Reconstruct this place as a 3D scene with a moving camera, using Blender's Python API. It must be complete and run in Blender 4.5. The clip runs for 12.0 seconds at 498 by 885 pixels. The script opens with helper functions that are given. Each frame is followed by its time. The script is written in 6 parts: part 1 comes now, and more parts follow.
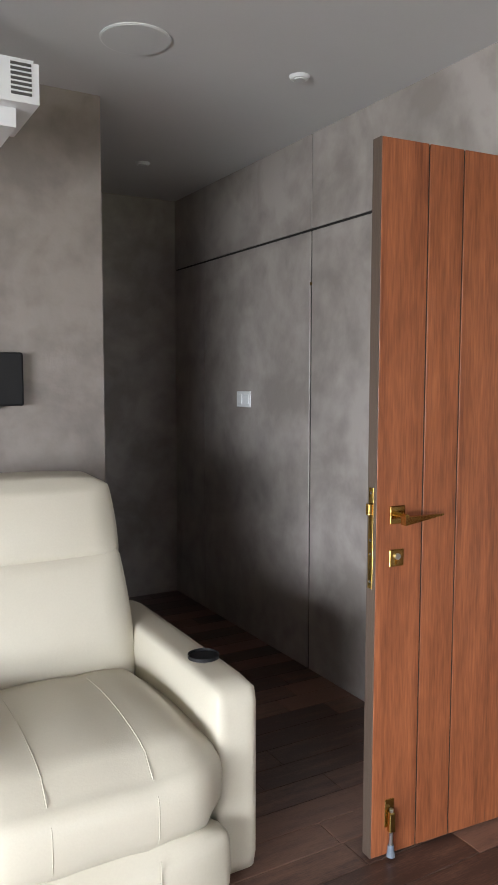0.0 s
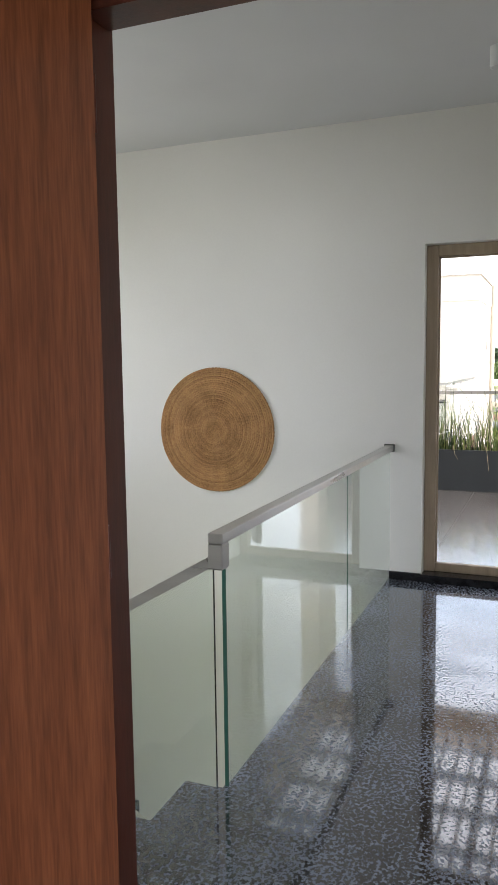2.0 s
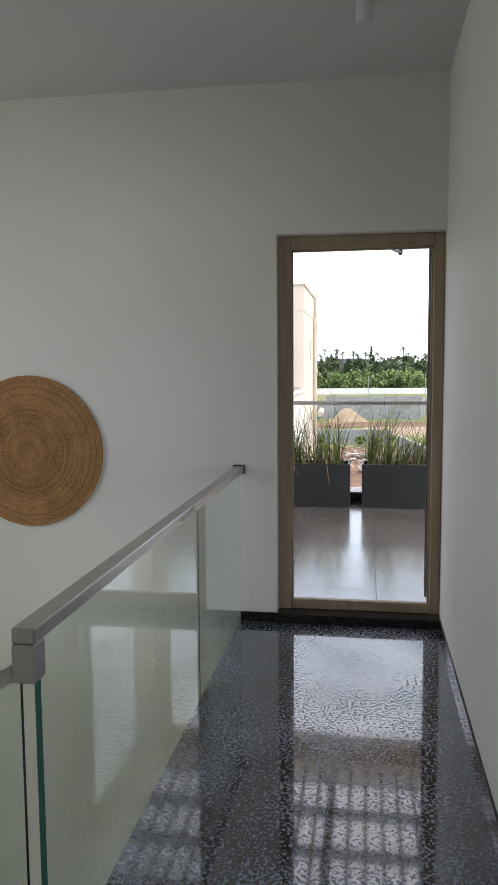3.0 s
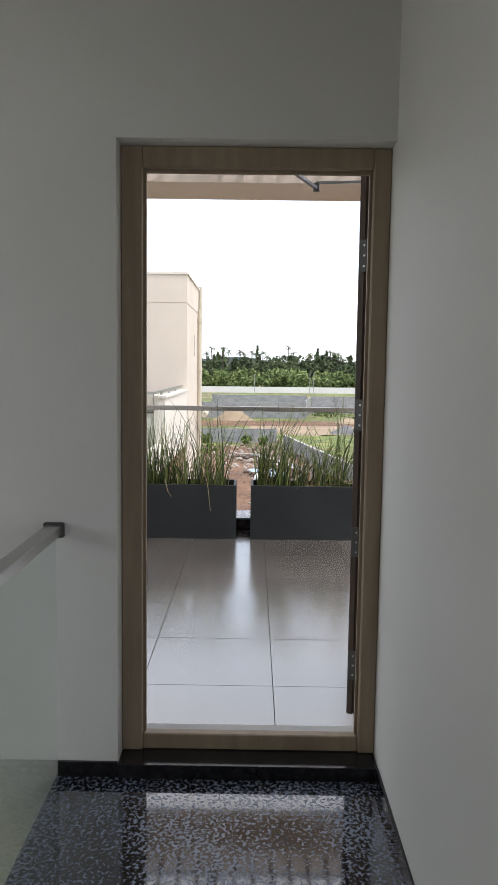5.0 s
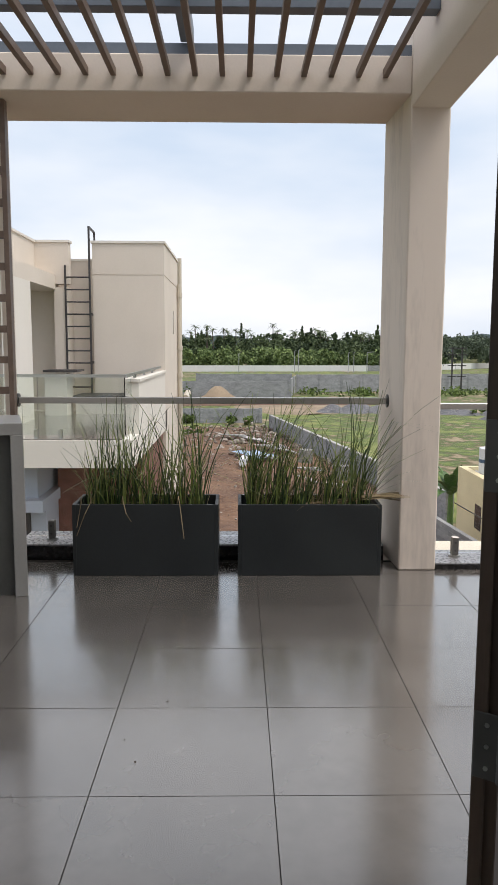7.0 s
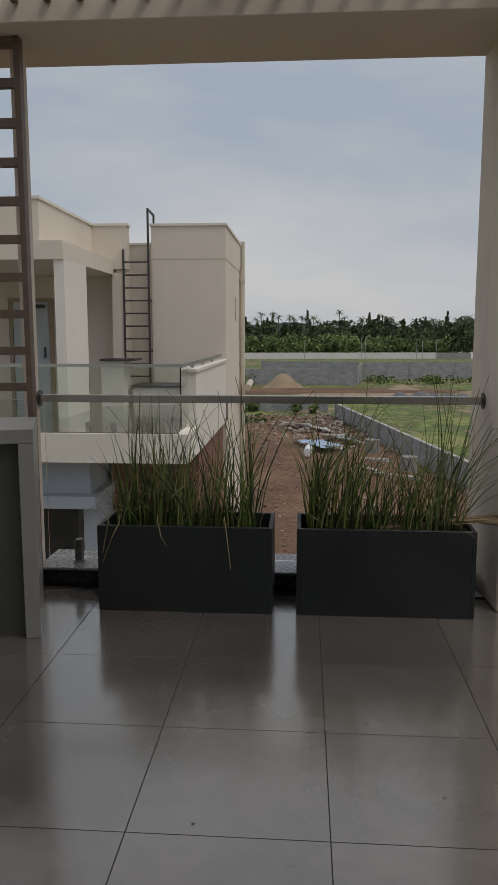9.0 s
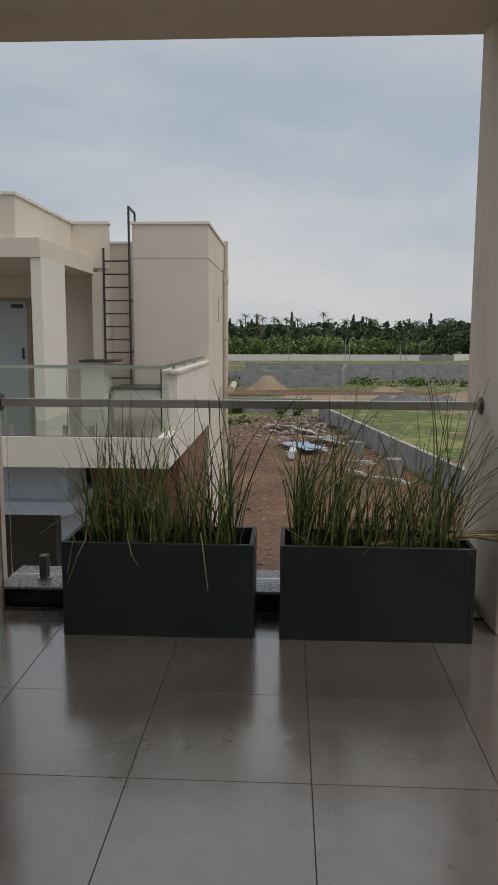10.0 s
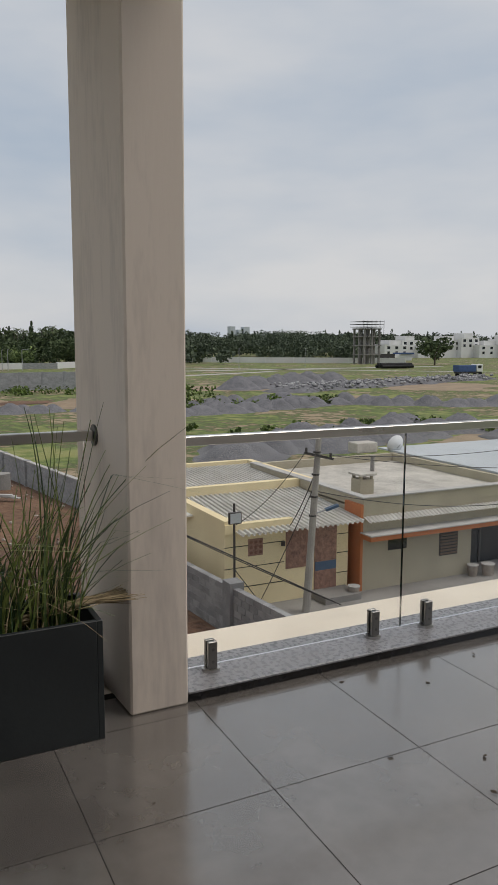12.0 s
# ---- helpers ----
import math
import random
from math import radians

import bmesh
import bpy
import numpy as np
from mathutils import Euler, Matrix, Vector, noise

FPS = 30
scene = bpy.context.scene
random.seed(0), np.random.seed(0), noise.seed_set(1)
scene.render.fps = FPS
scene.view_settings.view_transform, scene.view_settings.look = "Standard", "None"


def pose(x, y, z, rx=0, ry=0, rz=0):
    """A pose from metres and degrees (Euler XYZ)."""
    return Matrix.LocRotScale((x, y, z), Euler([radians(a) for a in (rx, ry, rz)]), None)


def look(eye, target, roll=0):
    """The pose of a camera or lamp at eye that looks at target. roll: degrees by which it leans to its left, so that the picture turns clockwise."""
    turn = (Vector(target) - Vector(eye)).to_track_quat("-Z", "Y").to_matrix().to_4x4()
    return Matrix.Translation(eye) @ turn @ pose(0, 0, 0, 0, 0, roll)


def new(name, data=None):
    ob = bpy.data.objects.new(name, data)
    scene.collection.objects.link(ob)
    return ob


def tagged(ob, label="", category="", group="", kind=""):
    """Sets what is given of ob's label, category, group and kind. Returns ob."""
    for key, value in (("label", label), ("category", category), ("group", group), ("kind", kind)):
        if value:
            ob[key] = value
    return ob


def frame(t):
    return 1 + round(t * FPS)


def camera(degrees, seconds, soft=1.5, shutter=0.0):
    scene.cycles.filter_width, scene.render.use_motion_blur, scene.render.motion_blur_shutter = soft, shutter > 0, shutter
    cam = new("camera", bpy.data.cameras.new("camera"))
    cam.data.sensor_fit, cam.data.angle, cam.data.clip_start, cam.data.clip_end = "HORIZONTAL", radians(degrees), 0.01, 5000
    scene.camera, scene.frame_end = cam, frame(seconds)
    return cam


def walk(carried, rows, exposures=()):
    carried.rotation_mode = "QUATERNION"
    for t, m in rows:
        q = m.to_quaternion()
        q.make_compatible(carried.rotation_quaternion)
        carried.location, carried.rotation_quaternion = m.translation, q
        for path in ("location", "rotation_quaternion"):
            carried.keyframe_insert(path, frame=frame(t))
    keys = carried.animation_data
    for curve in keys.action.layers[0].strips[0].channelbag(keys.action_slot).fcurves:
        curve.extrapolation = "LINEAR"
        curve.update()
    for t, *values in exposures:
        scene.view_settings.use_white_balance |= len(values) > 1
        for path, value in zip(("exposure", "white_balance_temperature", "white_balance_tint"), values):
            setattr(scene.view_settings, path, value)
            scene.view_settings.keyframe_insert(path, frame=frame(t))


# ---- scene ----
cam = camera(36.6, 12.0, soft=1.1)
PATH = [
    (0, (0.108, 0.172, 1.405), (1.092, 1.904, 1.234), 0.1),
    (0.5, (0.238, 0.364, 1.405), (1.494, 1.908, 1.212), -0.1),
    (1, (0.497, 0.571, 1.421), (2.009, 1.862, 1.208), -0.5),
    (1.5, (0.757, 0.805, 1.412), (2.464, 1.824, 1.198), -0.7),
    (2, (1.046, 0.99, 1.404), (2.885, 1.746, 1.194), -0.7),
    (2.5, (1.4, 1.15, 1.398), (3.324, 1.656, 1.199), -0.6),
    (3, (1.743, 1.28, 1.395), (3.709, 1.59, 1.205), -0.4),
    (3.5, (2.134, 1.267, 1.373), (4.116, 1.478, 1.202), -0.2),
    (5.5, (3.752, 1.333, 1.405), (5.74, 1.311, 1.193), 0.8),
    (6, (4.16, 1.312, 1.411), (6.147, 1.284, 1.186), 0.5),
    (6.5, (4.599, 1.342, 1.408), (6.585, 1.312, 1.166), 0.6),
    (7, (4.985, 1.335, 1.396), (6.969, 1.305, 1.144), 0.2),
    (7.5, (5.306, 1.347, 1.397), (7.288, 1.34, 1.132), 0.1),
    (9.5, (6.013, 1.3, 1.399), (7.986, 1.462, 1.113), 0.0),
    (10, (6.2, 1.306, 1.386), (8.178, 1.407, 1.105), 0.2),
    (10.5, (6.455, 1.268, 1.412), (8.437, 1.221, 1.144), -0.3),
    (11, (6.623, 1.228, 1.411), (8.574, 0.872, 1.147), 0.0),
    (11.5, (6.849, 1.208, 1.417), (8.724, 0.562, 1.156), 0.1),
    (12, (7.022, 1.125, 1.409), (8.798, 0.242, 1.152), 0.2),
]
EXPOSURES = [
    (0, 3.35, 6450, 11),
    (0.5, 3.55, 6450, 11),
    (1, 3.0, 6450, 11),
    (1.5, 2.5, 6550, 11),
    (2, 2.2, 6400, 14),
    (2.5, 1.85, 6400, 14),
    (3, 1.5, 6400, 14),
    (3.5, 1.4, 6400, 14),
    (5.5, 1.1, 6400, 14),
    (6, 0.95, 6400, 14),
    (6.5, 0.9, 6450, 14),
    (7, 0.6, 6500, 12),
    (7.5, 0.32, 6600, 11),
    (9.3, -0.38, 6600, 11),
    (10.5, -0, 6600, 11),
    (11, 0.1, 6600, 11),
    (11.5, -0.12, 6600, 11),
    (12, -0.12, 6600, 11),
]
walk(cam, [(t, look(eye, target, roll)) for t, eye, target, roll in PATH], EXPOSURES)

# ---- world and light ----
SUN_EL, SUN_AZ = 62.0, 205.0
world = bpy.data.worlds.new("overcast_sky")
scene.world = world
world.use_nodes = True
wn, wl = world.node_tree.nodes, world.node_tree.links
wbg = wn["Background"]
sky = wn.new("ShaderNodeTexSky")
sky.sky_type, sky.sun_disc = "NISHITA", False
sky.sun_elevation, sky.sun_rotation = radians(SUN_EL), radians(SUN_AZ)
sky.air_density, sky.dust_density, sky.ozone_density = 1.0, 3.0, 1.0
wtc = wn.new("ShaderNodeTexCoord")
wmap = wn.new("ShaderNodeMapping")
wmap.inputs["Scale"].default_value = (1.0, 1.0, 3.2)
wl.new(wtc.outputs["Generated"], wmap.inputs["Vector"])
wno = wn.new("ShaderNodeTexNoise")
wno.inputs["Scale"].default_value, wno.inputs["Detail"].default_value, wno.inputs["Roughness"].default_value = 1.7, 5.0, 0.5
wl.new(wmap.outputs["Vector"], wno.inputs["Vector"])
wramp = wn.new("ShaderNodeValToRGB")
wramp.color_ramp.elements[0].position, wramp.color_ramp.elements[0].color = 0.36, (3.75, 4.4, 5.2, 1)
wramp.color_ramp.elements[1].position, wramp.color_ramp.elements[1].color = 0.66, (5.85, 5.95, 6.05, 1)
wsep = wn.new("ShaderNodeSeparateXYZ")
wl.new(wtc.outputs["Generated"], wsep.inputs[0])
wlow = wn.new("ShaderNodeMath")
wlow.operation = "SUBTRACT"
wlow.inputs[1].default_value = 0.07
wl.new(wno.outputs["Fac"], wlow.inputs[0])
wup = wn.new("ShaderNodeMath")
wup.operation = "MULTIPLY_ADD"
wup.inputs[1].default_value = 0.3
wl.new(wsep.outputs["Z"], wup.inputs[0])
wl.new(wlow.outputs[0], wup.inputs[2])
wl.new(wup.outputs[0], wramp.inputs["Fac"])
wmix = wn.new("ShaderNodeMix")
wmix.data_type = "RGBA"
wmix.inputs["Factor"].default_value = 0.94
wl.new(sky.outputs["Color"], wmix.inputs[6])
wl.new(wramp.outputs["Color"], wmix.inputs[7])
wl.new(wmix.outputs[2], wbg.inputs["Color"])
wbg.inputs["Strength"].default_value = 0.12

sun_data = bpy.data.lights.new("sun", "SUN")
sun_data.energy, sun_data.angle, sun_data.color = 1.5, radians(30), (1.0, 0.95, 0.88)
sun_lamp = new("sun", sun_data)
sun_lamp.matrix_world = look((0, 0, 30), (math.sin(radians(SUN_AZ)) * -20, math.cos(radians(SUN_AZ)) * -20, 30 - 20 * math.tan(radians(SUN_EL))))


def window_light(name, eye, target, w, h, watts, color, spread=180):
    d = bpy.data.lights.new(name, "AREA")
    d.shape, d.size, d.size_y, d.energy, d.color, d.spread = "RECTANGLE", w, h, watts, color, radians(spread)
    o = new(name, d)
    o.matrix_world = look(eye, target)
    return o


window_light("sky_light_room_window", (-3.55, -1.0, 1.1), (0, 0.2, -0.7), 2.8, 1.3, 27, (0.90, 0.95, 1.0), 112)
window_light("sky_light_south_window", (1.0, -3.55, 1.5), (1.0, 0, 0.0), 1.7, 1.7, 1.5, (0.9, 0.95, 1.0))
window_light("sky_light_stair_window", (4.2, 4.93, 1.6), (4.2, 0, 0.8), 1.8, 1.5, 5.4, (0.97, 0.975, 0.98))

# ---- materials ----


def material(name, base, dark=None, rough=0.6, metal=0.0, big=1.5, fine=40.0, lo=0.35, hi=0.65, grain=0.25, bump=0.1, stretch=(1, 1, 1), rough_var=0.1, spec=0.5,
             distort=0.0, bump_dist=0.01, island=0.0, obj_var=0.0, coat=0.0, coat_rough=0.03):
    """Two scales of noise between dark and base, with relief."""
    m = bpy.data.materials.new(name)
    m.use_nodes = True
    n, l = m.node_tree.nodes, m.node_tree.links
    b = n["Principled BSDF"]
    dark = dark or tuple(c * 0.8 for c in base)
    geo = n.new("ShaderNodeNewGeometry")
    mp = n.new("ShaderNodeMapping")
    mp.inputs["Scale"].default_value = stretch
    l.new(geo.outputs["Position"], mp.inputs["Vector"])
    n1 = n.new("ShaderNodeTexNoise")
    n1.inputs["Scale"].default_value, n1.inputs["Detail"].default_value, n1.inputs["Distortion"].default_value = big, 6.0, distort
    n2 = n.new("ShaderNodeTexNoise")
    n2.inputs["Scale"].default_value, n2.inputs["Detail"].default_value = fine, 4.0
    l.new(mp.outputs["Vector"], n1.inputs["Vector"])
    l.new(mp.outputs["Vector"], n2.inputs["Vector"])
    mixf = n.new("ShaderNodeMix")
    mixf.inputs["Factor"].default_value = grain
    l.new(n1.outputs["Fac"], mixf.inputs[2])
    l.new(n2.outputs["Fac"], mixf.inputs[3])
    r = n.new("ShaderNodeValToRGB")
    r.color_ramp.elements[0].position, r.color_ramp.elements[0].color = lo, (*dark, 1)
    r.color_ramp.elements[1].position, r.color_ramp.elements[1].color = hi, (*base, 1)
    fac = mixf.outputs[0]
    if island or obj_var:
        info = n.new("ShaderNodeObjectInfo") if obj_var else geo
        ma = n.new("ShaderNodeMath")
        ma.operation = "MULTIPLY_ADD"
        ma.inputs[1].default_value, ma.inputs[2].default_value = obj_var or island, -(obj_var or island) / 2
        l.new(info.outputs["Random"] if obj_var else geo.outputs["Random Per Island"], ma.inputs[0])
        ad = n.new("ShaderNodeMath")
        l.new(fac, ad.inputs[0])
        l.new(ma.outputs[0], ad.inputs[1])
        fac = ad.outputs[0]
    l.new(fac, r.inputs["Fac"])
    l.new(r.outputs["Color"], b.inputs["Base Color"])
    b.inputs["Metallic"].default_value = metal
    b.inputs["Specular IOR Level"].default_value = spec
    b.inputs["Coat Weight"].default_value, b.inputs["Coat Roughness"].default_value = coat, coat_rough
    rr = n.new("ShaderNodeMapRange")
    rr.inputs["To Min"].default_value, rr.inputs["To Max"].default_value = max(0.02, rough - rough_var), min(1, rough + rough_var)
    l.new(n1.outputs["Fac"], rr.inputs["Value"])
    l.new(rr.outputs["Result"], b.inputs["Roughness"])
    if bump:
        bp = n.new("ShaderNodeBump")
        bp.inputs["Strength"].default_value, bp.inputs["Distance"].default_value = bump, bump_dist
        l.new(n2.outputs["Fac"], bp.inputs["Height"])
        l.new(bp.outputs["Normal"], b.inputs["Normal"])
    return m


def glass_material(name, tint, rough=0.0, ior=1.5):
    m = bpy.data.materials.new(name)
    m.use_nodes = True
    n, l = m.node_tree.nodes, m.node_tree.links
    b = n["Principled BSDF"]
    b.inputs["Base Color"].default_value = (*tint, 1)
    b.inputs["Transmission Weight"].default_value = 1.0
    b.inputs["Roughness"].default_value = rough
    b.inputs["IOR"].default_value = ior
    return m


def granite_material(name):
    """Black granite, polished flakes between small matt blue-grey pits."""
    m = bpy.data.materials.new(name)
    m.use_nodes = True
    n, l = m.node_tree.nodes, m.node_tree.links
    b = n["Principled BSDF"]
    geo = n.new("ShaderNodeNewGeometry")
    fl = n.new("ShaderNodeTexNoise")
    fl.inputs["Scale"].default_value, fl.inputs["Detail"].default_value, fl.inputs["Roughness"].default_value, fl.inputs["Distortion"].default_value = 80.0, 4.0, 0.62, 0.2
    cl = n.new("ShaderNodeTexNoise")
    cl.inputs["Scale"].default_value, cl.inputs["Detail"].default_value = 3.2, 4.0
    add = n.new("ShaderNodeMath")
    add.operation = "MULTIPLY_ADD"
    add.inputs[1].default_value = 0.22
    l.new(geo.outputs["Position"], fl.inputs["Vector"])
    l.new(geo.outputs["Position"], cl.inputs["Vector"])
    l.new(cl.outputs["Fac"], add.inputs[0])
    l.new(fl.outputs["Fac"], add.inputs[2])
    mask = n.new("ShaderNodeMapRange")
    mask.inputs["From Min"].default_value, mask.inputs["From Max"].default_value = 0.61, 0.67
    l.new(add.outputs[0], mask.inputs["Value"])
    col = n.new("ShaderNodeValToRGB")
    col.color_ramp.elements[0].color, col.color_ramp.elements[1].color = (0.010, 0.012, 0.018, 1), (0.17, 0.205, 0.28, 1)
    l.new(mask.outputs["Result"], col.inputs["Fac"])
    l.new(col.outputs["Color"], b.inputs["Base Color"])
    rg = n.new("ShaderNodeMapRange")
    rg.inputs["To Min"].default_value, rg.inputs["To Max"].default_value = 0.035, 0.5
    l.new(mask.outputs["Result"], rg.inputs["Value"])
    l.new(rg.outputs["Result"], b.inputs["Roughness"])
    b.inputs["IOR"].default_value = 1.75
    flake = n.new("ShaderNodeMapRange")
    flake.inputs["To Min"].default_value, flake.inputs["To Max"].default_value = 1.0, 0.15
    l.new(mask.outputs["Result"], flake.inputs["Value"])
    l.new(flake.outputs["Result"], b.inputs["Coat Weight"])
    bp = n.new("ShaderNodeBump")
    bp.inputs["Strength"].default_value, bp.inputs["Distance"].default_value = 0.10, 0.001
    l.new(fl.outputs["Fac"], bp.inputs["Height"])
    l.new(bp.outputs["Normal"], b.inputs["Normal"])
    return m


M_PLASTER = material("trowelled_grey_plaster", (0.37, 0.335, 0.312), (0.25, 0.222, 0.204), rough=0.36, big=2.3, fine=11, grain=0.34, lo=0.39, hi=0.6, bump=0.3, distort=1.1, rough_var=0.12)
# Browner plaster, also darkened to offset the window lamp on the nib wall.
M_PLASTERDIM = material("brown_grey_plaster_dimmed", (0.275, 0.238, 0.215), (0.19, 0.162, 0.146), rough=0.4, big=2.6, fine=12, grain=0.34, lo=0.39, hi=0.6, bump=0.3, distort=1.1, rough_var=0.12)
M_CEIL = material("ceiling_white_paint", (0.62, 0.625, 0.635), (0.585, 0.59, 0.60), rough=0.8, bump=0.03, fine=120)
M_GROOVE = material("groove_black", (0.02, 0.018, 0.016), rough=0.7, bump=0)
M_WHITE = material("white_wall_paint", (0.745, 0.735, 0.70), (0.705, 0.695, 0.66), rough=0.6, big=0.9, fine=90, bump=0.05)
M_PLANK = material("dark_oak_floor", (0.18, 0.098, 0.07), (0.05, 0.028, 0.022), rough=0.32, big=4, fine=40, stretch=(1, 7, 7), grain=0.4, obj_var=0.45, bump=0.08, bump_dist=0.004)
M_DOOR = material("teak_veneer", (0.32, 0.105, 0.042), (0.14, 0.042, 0.018), spec=0.3, rough=0.38, big=5, fine=34, stretch=(5, 5, 0.35), grain=0.5, lo=0.33, hi=0.68, bump=0.05, bump_dist=0.002, distort=0.6)
M_DOORDARK = material("mahogany_frame", (0.12, 0.036, 0.021), (0.062, 0.02, 0.012), spec=0.25, rough=0.35, big=3, fine=30, stretch=(4, 4, 0.6), bump=0.03)
M_EDGE = material("veneer_edge_band", (0.105, 0.075, 0.057), (0.075, 0.052, 0.04), rough=0.45, stretch=(8, 8, 0.5))
M_BRASS = material("polished_brass", (0.62, 0.43, 0.14), (0.5, 0.33, 0.1), rough=0.16, metal=1.0, bump=0.01, rough_var=0.05)
M_STEEL = material("brushed_steel", (0.56, 0.55, 0.53), (0.46, 0.45, 0.44), rough=0.3, metal=1.0, fine=90, stretch=(1, 1, 12), bump=0.02, rough_var=0.08)
M_LEATHER = material("cream_leather", (0.55, 0.51, 0.415), (0.50, 0.46, 0.37), rough=0.42, big=3, fine=170, bump=0.12, bump_dist=0.002, rough_var=0.06)
M_PIPING = material("cream_piping", (0.68, 0.65, 0.55), rough=0.4, bump=0)
M_BLACK = material("black_plastic", (0.008, 0.008, 0.009), spec=0.3, rough=0.5, bump=0.01)
M_WPLAST = material("white_plastic", (0.72, 0.73, 0.74), (0.68, 0.69, 0.7), rough=0.35, bump=0)
M_SPEAKER = material("speaker_grille", (0.62, 0.63, 0.64), (0.56, 0.57, 0.58), rough=0.8, fine=400, bump=0.1)
M_GRANITE = granite_material("leathered_black_granite")
M_GRANBLK = material("polished_black_granite", (0.018, 0.018, 0.02), (0.007, 0.007, 0.008), rough=0.12, big=30, fine=150, bump=0.02)
M_COPING = material("grey_granite_coping", (0.27, 0.27, 0.285), (0.13, 0.13, 0.14), rough=0.28, big=45, fine=160, grain=0.5, bump=0.04)
M_TERRWOOD = material("pine_door_frame", (0.35, 0.27, 0.185), (0.26, 0.195, 0.13), rough=0.5, big=4, fine=50, stretch=(6, 6, 0.5), bump=0.05)
M_LEAF = material("dark_walnut_leaf_edge", (0.10, 0.066, 0.046), (0.05, 0.034, 0.026), rough=0.5, big=5, fine=50, stretch=(6, 6, 0.5), bump=0.05)
M_CLAMP = material("satin_dark_steel", (0.24, 0.235, 0.225), (0.19, 0.185, 0.18), rough=0.35, metal=1.0, bump=0.02)
M_HINGE = material("hinge_grey_metal", (0.13, 0.128, 0.125), rough=0.45, metal=0.7, bump=0.02)
M_TILE = material("grey_porcelain_tile", (0.138, 0.125, 0.114), (0.086, 0.077, 0.07), spec=1.0, rough=0.2, big=1.7, fine=9, grain=0.3, lo=0.36, hi=0.64, bump=0, rough_var=0.05, obj_var=0.08, coat=1.0, coat_rough=0.15)
M_TILE.node_tree.nodes["Principled BSDF"].inputs["Coat IOR"].default_value = 1.8
M_GROUT = material("tile_grout", (0.035, 0.033, 0.031), rough=0.95, bump=0.05, spec=0.2)
M_BEIGE = material("beige_exterior_paint", (0.72, 0.63, 0.545), (0.65, 0.565, 0.485), rough=0.75, big=1.2, fine=60, bump=0.12, bump_dist=0.004)
M_BEIGEW = material("weathered_beige_paint", (0.70, 0.615, 0.535), (0.50, 0.44, 0.39), rough=0.75, big=3.0, fine=30, stretch=(1.6, 1.6, 0.3), lo=0.27, hi=0.5, bump=0.15, bump_dist=0.004)
M_FAR = material("neighbour_beige_paint", (0.70, 0.625, 0.545), (0.64, 0.57, 0.495), rough=0.8, big=0.8, fine=30, bump=0.05)
M_FARLIGHT = material("neighbour_light_paint", (0.74, 0.70, 0.64), (0.69, 0.65, 0.59), rough=0.8, big=0.8, fine=30, bump=0.05)
M_FARBLUE = material("neighbour_blue_grey_paint", (0.42, 0.46, 0.53), (0.38, 0.42, 0.49), rough=0.8, bump=0.03)
M_BRICK = material("red_cladding", (0.24, 0.11, 0.08), (0.15, 0.07, 0.05), rough=0.8, big=5, fine=30, bump=0.2)
M_PLANTER = material("charcoal_fibre_planter", (0.018, 0.0225, 0.0245), (0.012, 0.0155, 0.0175), rough=0.5, big=2.5, fine=70, bump=0.06, rough_var=0.1)
M_SOIL = material("dark_soil", (0.05, 0.038, 0.028), (0.02, 0.016, 0.012), rough=0.95, big=12, fine=60, bump=0.8)
M_REED = material("green_reed", (0.20, 0.25, 0.06), (0.022, 0.05, 0.013), rough=0.5, big=6, fine=20, island=0.9, lo=0.25, hi=0.8, bump=0)
M_STRAW = material("dry_straw", (0.40, 0.31, 0.18), (0.18, 0.135, 0.075), rough=0.7, big=6, fine=30, island=0.7, bump=0)
M_SLAT = material("brown_pergola_slat", (0.17, 0.115, 0.085), (0.12, 0.08, 0.06), rough=0.5, big=3, fine=40, stretch=(0.4, 6, 6), bump=0.04)
M_BLUESTEEL = material("grey_painted_steel", (0.14, 0.165, 0.20), (0.11, 0.13, 0.16), rough=0.45, bump=0.02)
M_COUNTER = material("grey_stone_counter", (0.30, 0.295, 0.285), (0.25, 0.245, 0.235), rough=0.35, big=3, fine=60, bump=0.02)
M_COUNTERD = material("dark_counter_panel", (0.075, 0.078, 0.075), (0.055, 0.057, 0.055), rough=0.5, big=2, fine=50, bump=0.03)
M_BASKET = material("woven_straw", (0.50, 0.275, 0.112), (0.22, 0.10, 0.035), rough=0.75, big=9, fine=110, grain=0.6, lo=0.33, hi=0.66, obj_var=0.13, bump=0.6, bump_dist=0.004)
M_GLASS = glass_material("green_tinted_glass", (0.90, 0.965, 0.93))
M_GLASSC = glass_material("clear_glass", (0.985, 0.995, 0.99), ior=1.28)
M_GLASSEDGE = material("glass_edge_green", (0.03, 0.10, 0.075), rough=0.1, bump=0)
M_DARKGLASS = material("dark_window_glass", (0.02, 0.022, 0.025), rough=0.06, bump=0)
M_BLOCK = material("grey_concrete_block", (0.30, 0.30, 0.30), (0.19, 0.19, 0.195), rough=0.9, big=2, fine=20, bump=0.3, obj_var=0.3)
M_BLOCKFAR = material("grey_block_wall", (0.37, 0.375, 0.385), (0.20, 0.205, 0.215), rough=0.9, big=0.9, fine=4, stretch=(1, 1, 2.2), grain=0.5, bump=0.2)
M_CAP = material("pale_cement_cap", (0.48, 0.47, 0.45), (0.38, 0.37, 0.36), rough=0.9, bump=0.2)
M_WHITEFAR = material("white_boundary_paint", (0.72, 0.72, 0.72), (0.62, 0.62, 0.61), rough=0.8, big=0.1, fine=1.5, bump=0)
